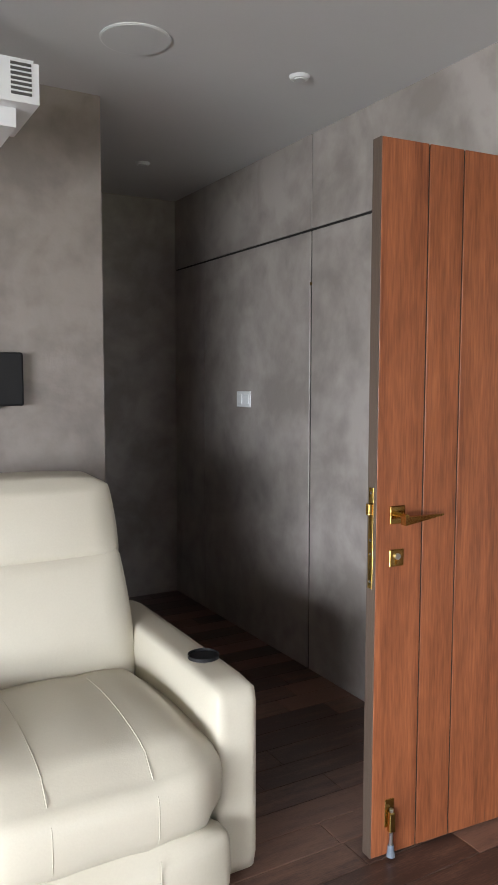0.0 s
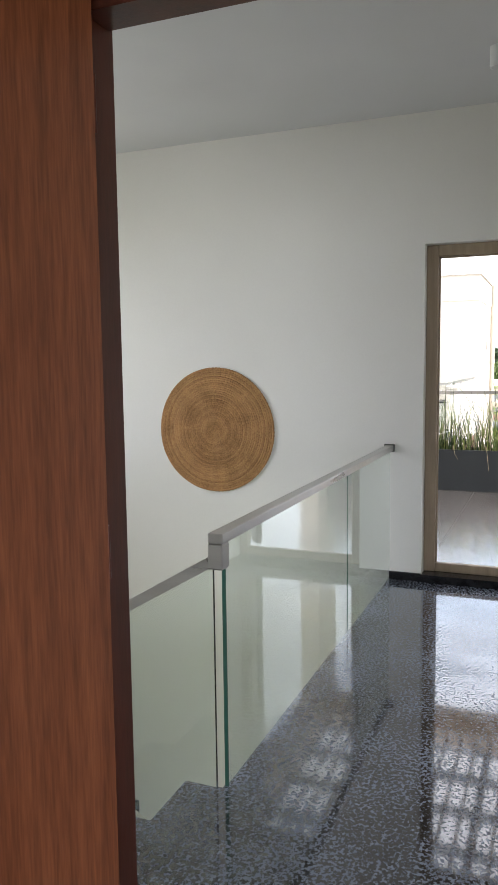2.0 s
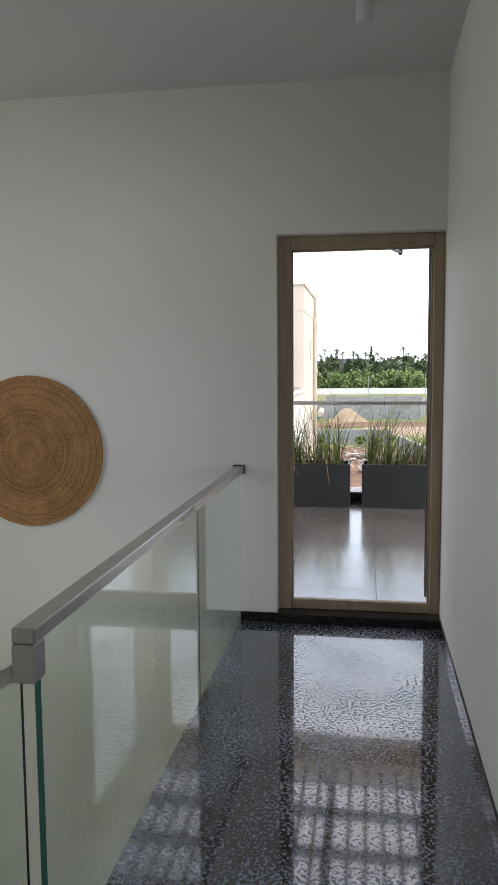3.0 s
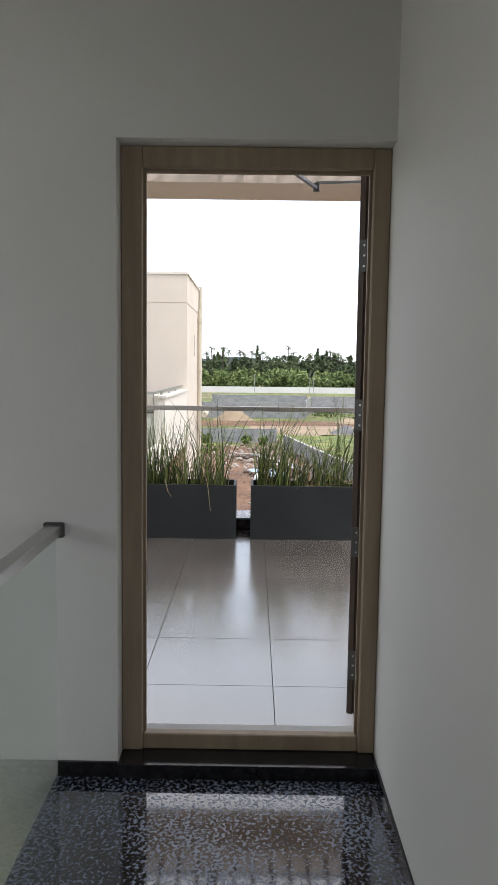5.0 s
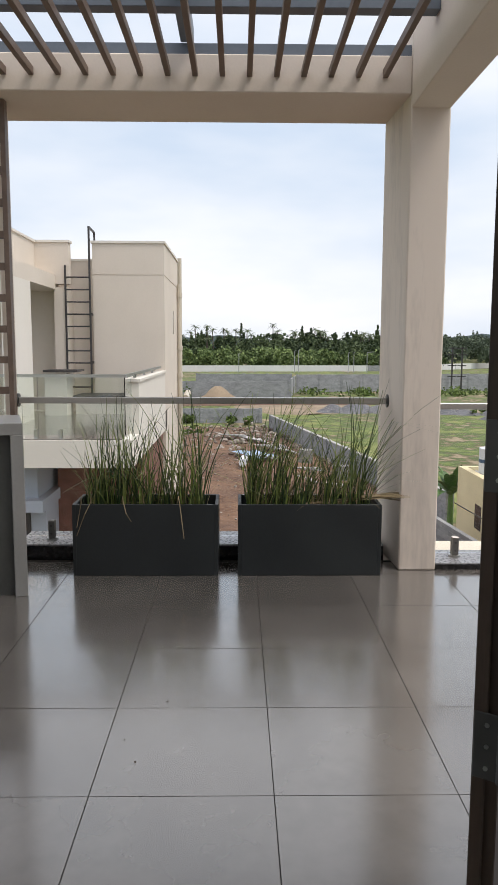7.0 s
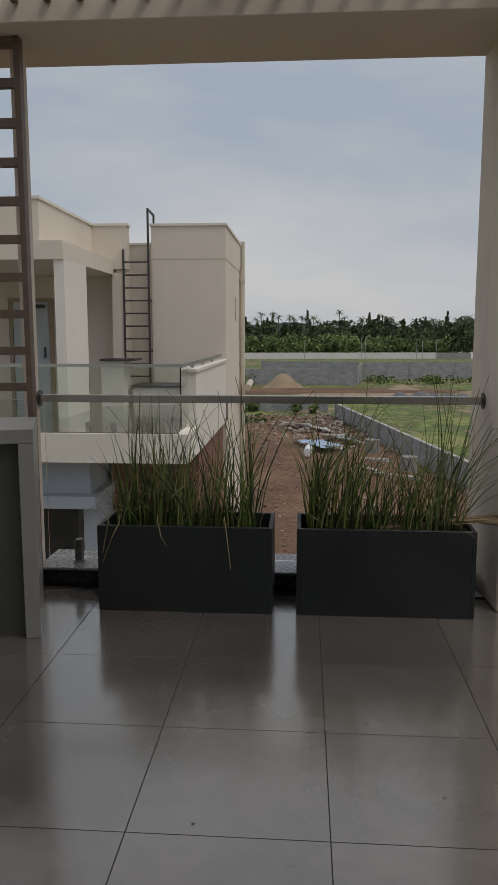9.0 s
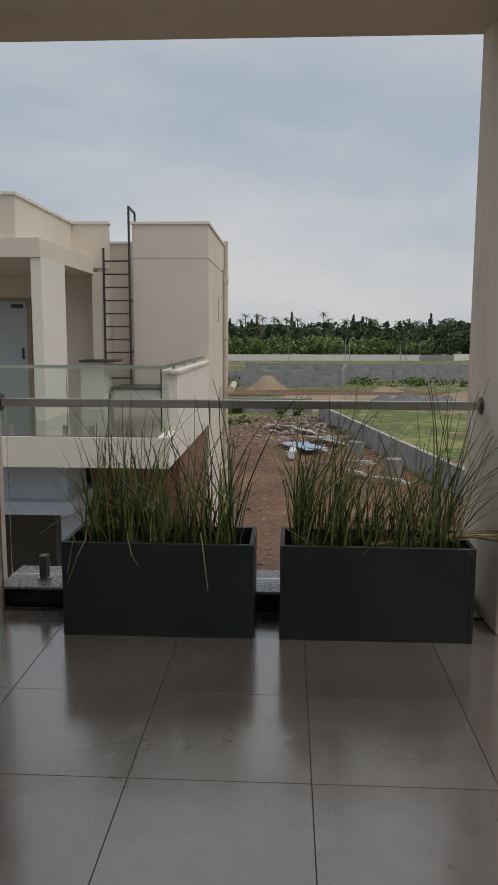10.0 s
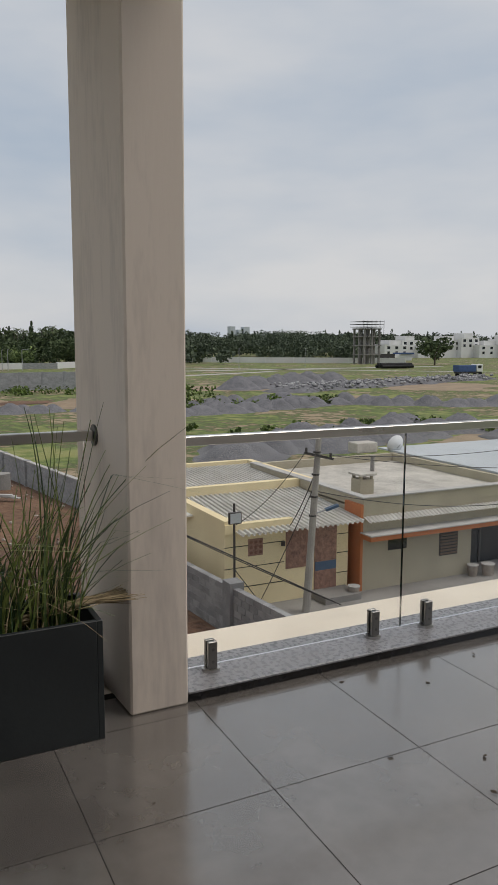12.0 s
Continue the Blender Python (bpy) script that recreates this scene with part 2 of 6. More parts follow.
M_YELLOW = material("cream_yellow_paint", (0.80, 0.68, 0.43), (0.71, 0.595, 0.36), rough=0.8, big=0.9, fine=12, bump=0.1)
M_OLIVE = material("khaki_wall_paint", (0.44, 0.395, 0.30), (0.36, 0.325, 0.245), rough=0.8, big=0.8, fine=14, bump=0.1)
M_ORANGE = material("terracotta_paint", (0.50, 0.17, 0.06), (0.42, 0.135, 0.05), rough=0.75, big=0.9, fine=14, bump=0.1)
M_TIN = material("weathered_cement_sheet", (0.86, 0.85, 0.82), (0.70, 0.68, 0.65), rough=0.7, big=1.2, fine=14, bump=0.1)
M_ROOFGREY = material("stained_roof_screed", (0.58, 0.55, 0.50), (0.33, 0.31, 0.28), rough=0.9, big=0.9, fine=9, grain=0.4, bump=0.2)
M_ROOFBLUE = material("pale_metal_roof", (0.50, 0.53, 0.56), (0.42, 0.45, 0.48), rough=0.5, big=0.5, fine=8, bump=0.03)
M_REDPANEL = material("mottled_maroon_panel", (0.38, 0.22, 0.16), (0.15, 0.075, 0.06), rough=0.6, big=6, fine=22, grain=0.5, bump=0.05)
M_BLUEP = material("blue_band_paint", (0.07, 0.12, 0.20), rough=0.6, bump=0.02)
M_POLE = material("concrete_pole", (0.36, 0.34, 0.31), (0.28, 0.26, 0.24), rough=0.9, big=3, fine=20, bump=0.2)
M_DARKMETAL = material("dark_painted_metal", (0.05, 0.045, 0.045), (0.035, 0.032, 0.032), rough=0.5, bump=0.02)
M_PALEMETAL = material("galvanised_metal", (0.42, 0.43, 0.44), rough=0.5, metal=0.6, bump=0.02)
M_TREELIGHT = material("light_tree_foliage", (0.23, 0.30, 0.11), (0.085, 0.13, 0.045), rough=0.85, big=0.06, fine=0.9, island=0.6, lo=0.3, hi=0.75, bump=0)
M_LEDGE = material("cream_ledge_paint", (0.80, 0.73, 0.62), (0.70, 0.63, 0.53), rough=0.8, big=2.5, fine=40, bump=0.1)
# Far foliage is greyed in its colour to stand for aerial haze.
M_TREEFAR = material("haze_tinted_tree_foliage", (0.11, 0.14, 0.085), (0.05, 0.07, 0.048), rough=0.9, big=0.04, fine=0.6, island=0.35, lo=0.3, hi=0.75, bump=0)
M_PIPE = material("cream_plastic_pipe", (0.62, 0.56, 0.46), rough=0.5, bump=0)
M_GRASS = material("rough_grass_ground", (0.155, 0.175, 0.045), (0.07, 0.095, 0.026), rough=0.95, big=0.10, fine=0.8, grain=0.46, lo=0.34, hi=0.66, bump=0.8, bump_dist=0.15)
M_DIRT = material("red_earth", (0.215, 0.122, 0.072), (0.07, 0.033, 0.02), rough=0.95, big=0.22, fine=4, grain=0.45, lo=0.38, hi=0.64, bump=0.9, bump_dist=0.08)
M_SAND = material("sandy_track", (0.33, 0.255, 0.175), (0.22, 0.165, 0.11), rough=0.95, big=0.3, fine=3, bump=0.5, bump_dist=0.05)
M_CONC = material("grey_concrete_yard", (0.29, 0.28, 0.265), (0.21, 0.2, 0.19), rough=0.9, big=0.7, fine=9, bump=0.3)
M_RUBBLE = material("pale_rubble", (0.34, 0.30, 0.26), (0.16, 0.12, 0.095), rough=0.95, big=2, fine=9, island=0.8, bump=0.3)
M_GRAVEL = material("grey_gravel", (0.20, 0.20, 0.215), (0.10, 0.10, 0.11), rough=0.95, big=0.8, fine=7, grain=0.5, bump=0.8, bump_dist=0.1)
M_STONES = material("white_stone_heap", (0.36, 0.36, 0.365), (0.17, 0.17, 0.18), rough=0.9, big=1.5, fine=4, island=0.8, bump=0.3)
M_WEED = material("weed_green", (0.13, 0.19, 0.04), (0.055, 0.085, 0.022), rough=0.8, big=0.5, fine=5, island=0.6, bump=0)
M_TREE = material("tree_foliage", (0.105, 0.14, 0.055), (0.035, 0.058, 0.027), rough=0.85, big=0.05, fine=0.9, island=0.4, lo=0.3, hi=0.75, bump=0)
M_PALM = material("palm_frond", (0.12, 0.15, 0.06), (0.045, 0.07, 0.03), rough=0.7, big=0.2, fine=2, island=0.6, bump=0)
M_TRUNK = material("grey_brown_bark", (0.16, 0.13, 0.10), (0.09, 0.07, 0.055), rough=0.95, big=2, fine=14, bump=0.4)
M_BANANA = material("banana_leaf", (0.12, 0.22, 0.05), (0.06, 0.13, 0.03), rough=0.5, big=2, fine=12, island=0.4, bump=0.1)
M_BLUETARP = material("pale_blue_tarp", (0.33, 0.44, 0.58), (0.26, 0.36, 0.5), rough=0.6, big=2, fine=14, bump=0.3)
M_TRUCKBLUE = material("truck_blue_paint", (0.05, 0.10, 0.25), (0.035, 0.07, 0.18), rough=0.45, bump=0.02)
# The pale blue-grey base of the towers stands for haze in the air.
M_HAZE = material("haze_tinted_towers", (0.52, 0.56, 0.60), (0.48, 0.52, 0.56), rough=0.9, big=0.02, fine=0.1, bump=0)
# Ridge woods coloured bluish, so the haze is part of the base colour.
M_HILL = material("haze_tinted_hill", (0.15, 0.19, 0.20), (0.11, 0.15, 0.16), rough=0.95, big=0.01, fine=0.1, bump=0)

_n, _r = M_GRASS.node_tree.nodes, None
for nd in _n:
    if nd.type == "VALTORGB":
        _r = nd.color_ramp
_r.elements[0].position, _r.elements[0].color = 0.405, (0.30, 0.235, 0.15, 1)
_r.elements[1].position, _r.elements[1].color = 0.62, (0.225, 0.23, 0.078, 1)
for pos, col in ((0.435, (0.16, 0.125, 0.065, 1)), (0.47, (0.065, 0.085, 0.025, 1)), (0.54, (0.12, 0.165, 0.036, 1))):
    el = _r.elements.new(pos)
    el.color = col

# ---- building helpers ----
ORIGIN = {}


def box(bm, x0, x1, y0, y1, z0, z1, bevel=0.0, seg=1):
    r = bmesh.ops.create_cube(bm, size=1.0, matrix=Matrix.Translation(((x0 + x1) / 2, (y0 + y1) / 2, (z0 + z1) / 2)) @ Matrix.Diagonal((x1 - x0, y1 - y0, z1 - z0, 1)))
    if bevel:
        es = list({e for v in r["verts"] for e in v.link_edges})
        bmesh.ops.bevel(bm, geom=es, offset=bevel, segments=seg, affect="EDGES", profile=0.5)
    return bm


def rod(bm, a, b, r, r2=None, n=10):
    a, b = Vector(a), Vector(b)
    d = b - a
    m = Matrix.Translation((a + b) / 2) @ d.to_track_quat("Z", "Y").to_matrix().to_4x4()
    bmesh.ops.create_cone(bm, cap_ends=True, segments=n, radius1=r, radius2=r if r2 is None else r2, depth=d.length, matrix=m)
    return bm


def bar(bm, a, b, w, h):
    """A square bar from a to b, w wide and h high."""
    a, b = Vector(a), Vector(b)
    d = b - a
    m = Matrix.Translation((a + b) / 2) @ d.to_track_quat("X", "Z").to_matrix().to_4x4() @ Matrix.Diagonal((d.length, w, h, 1))
    bmesh.ops.create_cube(bm, size=1.0, matrix=m)
    return bm


def one(f, *a, **k):
    return f(bmesh.new(), *a, **k)


def mesh_of(name, bm, mat, smooth=False):
    me = bpy.data.meshes.new(name)
    bm.normal_update()
    bm.to_mesh(me)
    bm.free()
    me.materials.append(mat)
    if smooth:
        me.polygons.foreach_set("use_smooth", [True] * len(me.polygons))
    return me


def thing(name, base, label, category, group="", turn=None):
    """An Empty at the base of a thing; turn: its parts are given in its own axes."""
    ob = new(name)
    ob.empty_display_size = 0.1
    ob.matrix_world = pose(*base) if turn is None else pose(*base, 0, 0, turn)
    ORIGIN[ob.name] = Vector(base) if turn is None else Vector((0, 0, 0))
    return tagged(ob, label, category, group)


def part(name, bm, mat, parent, label="", smooth=False):
    o = ORIGIN[parent.name]
    if o.length:
        bmesh.ops.translate(bm, verts=bm.verts, vec=-o)
    ob = new(name, mesh_of(name, bm, mat, smooth))
    ob.parent = parent
    ORIGIN[ob.name] = o
    return tagged(ob, label) if label else ob


def whole(name, bm, mat, label, category, group="", kind="", smooth=False):
    ob = new(name, mesh_of(name, bm, mat, smooth))
    ORIGIN[ob.name] = Vector((0, 0, 0))
    return tagged(ob, label, category, group, kind)


def struct(name, bm, mat, label, category):
    return whole(name, bm, mat, label, category, kind="structure")


def piece(name, me, parent, at):
    ob = new(name, me)
    ob.parent = parent
    ob.location = at
    return ob


def cable(name, pts, r, mat, label, category):
    cu = bpy.data.curves.new(name, "CURVE")
    cu.dimensions, cu.bevel_depth, cu.bevel_resolution = "3D", r, 1
    s = cu.splines.new("POLY")
    s.points.add(len(pts) - 1)
    for p, q in zip(s.points, pts):
        p.co = (*q, 1)
    cu.materials.append(mat)
    return tagged(new(name, cu), label, category)


def sag(a, b, drop, n=14):
    a, b = Vector(a), Vector(b)
    return [tuple(a.lerp(b, i / n) - Vector((0, 0, drop * 4 * (i / n) * (1 - i / n)))) for i in range(n + 1)]


# ---- levels and lines of the plan ----
ROOM_X, WALL_X, GROUND, TZ = 2.113, 5.805, -7.0, -0.045
ROOM_Z, LAND_Z = 2.52, 2.89
NIB_Y, ALC_Y = 3.158, 4.66
RAIL_Y, RIGHT_Y = 1.975, 0.88

# ---- theatre room: shell ----
bm = bmesh.new()
box(bm, ROOM_X + 0.012, 2.40, 1.846, ALC_Y + 0.2, -0.2, ROOM_Z)
box(bm, ROOM_X + 0.012, 2.40, -3.6, 0.79, -0.2, ROOM_Z)
box(bm, ROOM_X + 0.012, 2.40, 0.79, 1.846, 2.10, ROOM_Z)
wall_east = struct("wall_east", bm, M_PLASTER, "grey trowelled plaster wall with the doorway", "wall")
part("groove_backing", one(box, ROOM_X + 0.008, ROOM_X + 0.0125, 1.85, ALC_Y, 0.0, ROOM_Z), M_GROOVE, wall_east)
for y0, y1, z0, z1 in ((1.848, 3.113, 0.0, 2.082), (3.127, 4.24, 0.0, 2.082), (4.246, ALC_Y, 0.0, 2.082), (1.967, 3.115, 2.094, ROOM_Z), (3.121, 4.24, 2.094, ROOM_Z), (4.243, ALC_Y, 2.094, ROOM_Z),
                       (0.6, 1.957, 2.112, ROOM_Z), (-3.4, 0.785, 0, 2.1)):
    part("panel", one(box, ROOM_X, ROOM_X + 0.008, y0, y1, z0, z1, 0.0015), M_PLASTER, wall_east)
part("brass_strip", one(box, ROOM_X - 0.001, ROOM_X + 0.009, 1.959, 1.965, 2.11, ROOM_Z), M_BRASS, wall_east, "thin brass inlay")
part("brass_strip", one(box, ROOM_X - 0.001, ROOM_X + 0.009, 0.7, 1.958, 2.101, 2.109), M_BRASS, wall_east, "thin brass inlay")
part("brass_strip", one(box, ROOM_X - 0.0015, ROOM_X + 0.009, 3.1145, 3.1255, 1.835, 1.85), M_BRASS, wall_east, "small brass catch")
struct("wall_alcove", one(box, 0.9, ROOM_X, ALC_Y, ALC_Y + 0.2, -0.2, ROOM_Z), M_PLASTER, "dark grey plaster wall of the alcove", "wall")
struct("wall_nib", one(box, -3.6, 1.12, NIB_Y, NIB_Y + 0.2, -0.2, ROOM_Z), M_PLASTERDIM, "grey brown trowelled plaster wall behind the recliner, its shade partly in the colour", "wall")
struct("wall_alcove_side", one(box, 0.9, 1.118, NIB_Y + 0.2, ALC_Y, -0.2, ROOM_Z), M_PLASTER, "grey plaster return wall of the alcove", "wall")
bm = bmesh.new()
box(bm, -3.8, -3.6, -3.6, -2.45, -0.2, ROOM_Z)
box(bm, -3.8, -3.6, 0.45, NIB_Y + 0.2, -0.2, ROOM_Z)
box(bm, -3.8, -3.6, -2.45, 0.45, -0.2, 0.42)
box(bm, -3.8, -3.6, -2.45, 0.45, 1.8, ROOM_Z)
struct("wall_west", bm, M_PLASTER, "grey plaster wall with a wide window", "wall")
bm = bmesh.new()
box(bm, -3.8, 0.1, -3.8, -3.6, -0.2, ROOM_Z)
box(bm, 1.9, 2.12, -3.8, -3.6, -0.2, ROOM_Z)
box(bm, 0.1, 1.9, -3.8, -3.6, -0.2, 0.6)
box(bm, 0.1, 1.9, -3.8, -3.6, 2.4, ROOM_Z)
struct("wall_south", bm, M_PLASTER, "grey plaster end wall with a window", "wall")
struct("ceiling_room", one(box, -3.8, 2.40, -3.6, ALC_Y + 0.2, ROOM_Z, ROOM_Z + 0.2), M_CEIL, "white painted ceiling of the theatre room", "ceiling")
floor_room = struct("floor_room", one(box, -3.8, 2.30, -3.6, ALC_Y + 0.2, -0.2, -0.012), M_GROOVE, "dark brown oak plank floor", "floor")

# recessed doorway: lining, frame and door
frame_ob = thing("door_frame", (2.2, 1.3, 0), "dark mahogany door frame with a moulded head", "door frame")
frame_ob["kind"] = "structure"
part("jamb", one(box, 2.225, 2.37, 1.808, 1.846, 0, 2.10, 0.004), M_DOORDARK, frame_ob)
part("jamb", one(box, 2.20, 2.37, 0.79, 0.86, 0, 2.10, 0.004), M_DOORDARK, frame_ob)
part("head", one(box, 2.20, 2.37, 0.86, 1.808, 2.058, 2.10, 0.004), M_DOORDARK, frame_ob)
part("head_stop", one(box, 2.26, 2.352, 0.86, 1.808, 2.038, 2.058, 0.003), M_DOORDARK, frame_ob)

DOOR_W, DOOR_H, DOOR_T = 0.770, 2.045, 0.04
door_turn = 180 - 4.0
door = thing("wooden_door", (2.215, 1.793, 0.008), "reddish brown teak veneer door standing open", "door", turn=door_turn)
# local x runs from the hinge to the free edge, local +y is the face towards the room
for x0, x1 in ((0.0, 0.479), (0.485, 0.603), (0.609, DOOR_W - 0.004)):
    part("leaf_panel", one(box, x0, x1, 0, DOOR_T, 0, DOOR_H, 0.0008), M_DOOR, door)
part("groove", one(box, 0.47, 0.62, 0.004, DOOR_T - 0.004, 0.002, DOOR_H - 0.002), M_GROOVE, door)
part("edge_band", one(box, DOOR_W - 0.004, DOOR_W, 0.001, DOOR_T - 0.001, 0, DOOR_H), M_EDGE, door, "grey brown edge band")
lock = part("lock_plate", one(box, DOOR_W, DOOR_W + 0.002, 0.009, 0.031, 0.80, 1.09, 0.0006), M_BRASS, door, "brass lock faceplate")
part("latch", one(box, DOOR_W + 0.002, DOOR_W + 0.014, 0.012, 0.028, 1.012, 1.045, 0.002), M_BRASS, lock)
for z in (0.82, 0.9, 0.94, 1.075):
    part("screw", one(rod, (DOOR_W + 0.001, 0.02, z), (DOOR_W + 0.003, 0.02, z), 0.004), M_STEEL, lock)
for side in (1, -1):
    y = DOOR_T if side > 0 else 0.0
    rose = part("handle_rose", one(box, 0.672, 0.724, min(y, y + side * 0.008), max(y, y + side * 0.008), 0.985, 1.037, 0.002), M_BRASS, door, "square brass rose")
    bm = one(rod, (0.698, y, 1.011), (0.698, y + side * 0.05, 1.011), 0.009)
    part("lever_neck", bm, M_BRASS, rose)
    bm = bmesh.new()
    v = [bm.verts.new(p) for p in ((0.712, y + side * 0.062, 0.990), (0.712, y + side * 0.040, 0.990), (0.712, y + side * 0.040, 1.014), (0.712, y + side * 0.062, 1.014),
                                   (0.575, y + side * 0.058, 1.010), (0.575, y + side * 0.052, 1.010), (0.575, y + side * 0.052, 1.014), (0.575, y + side * 0.058, 1.014))]
    for f in ((0, 1, 2, 3), (7, 6, 5, 4), (0, 4, 5, 1), (1, 5, 6, 2), (2, 6, 7, 3), (3, 7, 4, 0)):
        bm.faces.new([v[i] for i in f])
    bmesh.ops.recalc_face_normals(bm, faces=bm.faces)
    part("lever", bm, M_BRASS, rose, "tapered brass lever")
    esc = part("key_plate", one(box, 0.673, 0.723, min(y, y + side * 0.006), max(y, y + side * 0.006), 0.862, 0.912, 0.002), M_BRASS, door, "square brass keyhole plate")
    part("key_cylinder", one(rod, (0.698, y, 0.892), (0.698, y + side * 0.012, 0.892), 0.009, n=16), M_STEEL, esc)
    part("key_body", one(box, 0.694, 0.702, min(y, y + side * 0.010), max(y, y + side * 0.010), 0.870, 0.886), M_BRASS, esc)
stop = part("door_stopper", one(box, 0.690, 0.722, DOOR_T, DOOR_T + 0.004, 0.085, 0.17, 0.0015), M_BRASS, door, "brass kick-down door stopper")
part("sleeve", one(box, 0.696, 0.716, DOOR_T + 0.004, DOOR_T + 0.022, 0.075, 0.135, 0.003), M_BRASS, stop)
part("stopper_rod", one(rod, (0.706, DOOR_T + 0.013, 0.03), (0.706, DOOR_T + 0.013, 0.145), 0.006), M_STEEL, stop)
part("rubber_tip", one(rod, (0.706, DOOR_T + 0.013, 0.0), (0.706, DOOR_T + 0.013, 0.035), 0.013, 0.009), M_BLUESTEEL, stop, "grey blue rubber tip")
for z in (0.25, 1.0, 1.8):
    part("hinge", one(rod, (-0.003, DOOR_T - 0.003, z), (-0.003, DOOR_T - 0.003, z + 0.1), 0.004), M_DOORDARK, door)

# light switch, ceiling fittings
sw = thing("light_switch", (ROOM_X, 3.75, 1.29), "white two-gang light switch on the grey wall", "light switch")
part("plate", one(box, ROOM_X - 0.009, ROOM_X - 0.001, 3.675, 3.825, 1.247, 1.333, 0.003), M_WPLAST, sw)
for y in (3.712, 3.788):
    part("rocker", one(box, ROOM_X - 0.013, ROOM_X - 0.009, y - 0.026, y + 0.026, 1.262, 1.318, 0.002), M_WPLAST, sw)


def downlight(x, y, z):
    t = thing("downlight", (x, y, z), "small white recessed ceiling spotlight, unlit", "downlight", "ceiling spots")
    bm = bmesh.new()
    rod(bm, (x, y, z - 0.012), (x, y, z - 0.001), 0.032, 0.04, 24)
    part("trim_ring", bm, M_WPLAST, t, smooth=False)
    part("lens", one(rod, (x, y, z - 0.016), (x, y, z - 0.012), 0.022, n=20), M_SPEAKER, t)


downlight(1.70, 2.60, ROOM_Z)
downlight(1.615, 3.95, ROOM_Z)
spk = thing("ceiling_speaker", (1.06, 2.61, ROOM_Z), "round flush white ceiling speaker grille", "speaker")
part("grille", one(rod, (1.06, 2.61, ROOM_Z - 0.006), (1.06, 2.61, ROOM_Z - 0.001), 0.112, n=40), M_SPEAKER, spk)
part("bezel", one(rod, (1.06, 2.61, ROOM_Z - 0.004), (1.06, 2.61, ROOM_Z - 0.0005), 0.118, n=40), M_WPLAST, spk)
sp2 = thing("wall_speaker", (0.70, NIB_Y, 1.40), "flat black surround speaker on the plaster wall", "speaker")
part("cabinet", one(box, 0.42, 0.785, NIB_Y - 0.055, NIB_Y - 0.001, 1.297, 1.50, 0.008, 2), M_BLACK, sp2)
part("bracket", one(box, 0.50, 0.70, NIB_Y - 0.03, NIB_Y - 0.001, 1.285, 1.2965), M_DARKMETAL, sp2)
pj = thing("projector", (0.5, 2.55, 2.2), "white projector hung below the ceiling with vent grille", "projector")
bm = bmesh.new()
box(bm, 0.2, 0.69, 2.42, 2.75, 2.13, 2.31, 0.0)
bmesh.ops.bevel(bm, geom=[e for e in bm.edges if all(v.co.z < 2.14 for v in e.verts)], offset=0.055, segments=2, affect="EDGES")
bmesh.ops.bevel(bm, geom=[e for e in bm.edges if all(v.co.z > 2.30 for v in e.verts)], offset=0.012, segments=2, affect="EDGES")
part("body", bm, M_WPLAST, pj)
for i in range(7):
    part("vent_slat", one(box, 0.61, 0.668, 2.416, 2.4215, 2.205 + i * 0.0135, 2.212 + i * 0.0135), M_HINGE, pj)
part("ceiling_mount", one(rod, (0.45, 2.6, 2.31), (0.45, 2.6, ROOM_Z - 0.001), 0.025), M_WPLAST, pj)

# ---- recliner ----
from mathutils.bvhtree import BVHTree


def cushion(x0, x1, y0, y1, z0, z1, r, puff=0.02, cuts=7):
    """A soft rounded block with slightly swollen faces."""
    bm = one(box, x0, x1, y0, y1, z0, z1)
    bmesh.ops.subdivide_edges(bm, edges=bm.edges, cuts=cuts, use_grid_fill=True)
    c, h = Vector(((x0 + x1) / 2, (y0 + y1) / 2, (z0 + z1) / 2)), Vector(((x1 - x0) / 2, (y1 - y0) / 2, (z1 - z0) / 2))
    for v in bm.verts:
        d = v.co - c
        core = Vector([max(-h[i] + r, min(h[i] - r, d[i])) for i in range(3)])
        n = d - core
        p = core + n.normalized() * r if n.length > 1e-6 else d
        k = [1 - min(1, abs(d[i] / h[i])) ** 2 for i in range(3)]
        for i in range(3):
            j, m = (i + 1) % 3, (i + 2) % 3
            if abs(d[i]) > h[i] * 0.98:
                p[i] += math.copysign(puff * k[j] ** 0.5 * k[m] ** 0.5, d[i])
        v.co = c + p
    return bm


rc = thing("recliner", (0.60, 2.3, 0), "cream leather recliner armchair with cup holder", "armchair")
arm_r = cushion(0.985, 1.128, 1.90, 2.84, 0.03, 0.572, 0.032, 0.005, 9)
arm = part("armrest", arm_r, M_LEATHER, rc, smooth=True)
cup = bmesh.new()
rod(cup, (1.068, 2.135, 0.545), (1.068, 2.135, 0.586), 0.047, n=28)
bmesh.ops.delete(cup, geom=[f for f in cup.faces if f.calc_center_median().z > 0.585], context="FACES_ONLY")
rod(cup, (1.068, 2.135, 0.546), (1.068, 2.135, 0.580), 0.043, n=28)
part("cup_holder", cup, M_BLACK, arm, "black round cup holder")
part("armrest", cushion(0.17, 0.313, 1.90, 2.84, 0.03, 0.572, 0.032, 0.005, 9), M_LEATHER, rc, smooth=True)
seat = cushion(0.318, 0.981, 1.82, 2.50, 0.22, 0.455, 0.085, 0.035, 11)
for v in seat.verts:
    v.co.z += 0.02 * math.sin((v.co.y - 1.82) / 0.68 * math.pi) - 0.008 * sum(math.exp(-((v.co.x - s) / 0.02) ** 2) for s in (0.52, 0.77))
seat_tree = BVHTree.FromBMesh(seat)
seat_ob = part("seat", seat, M_LEATHER, rc, smooth=True)


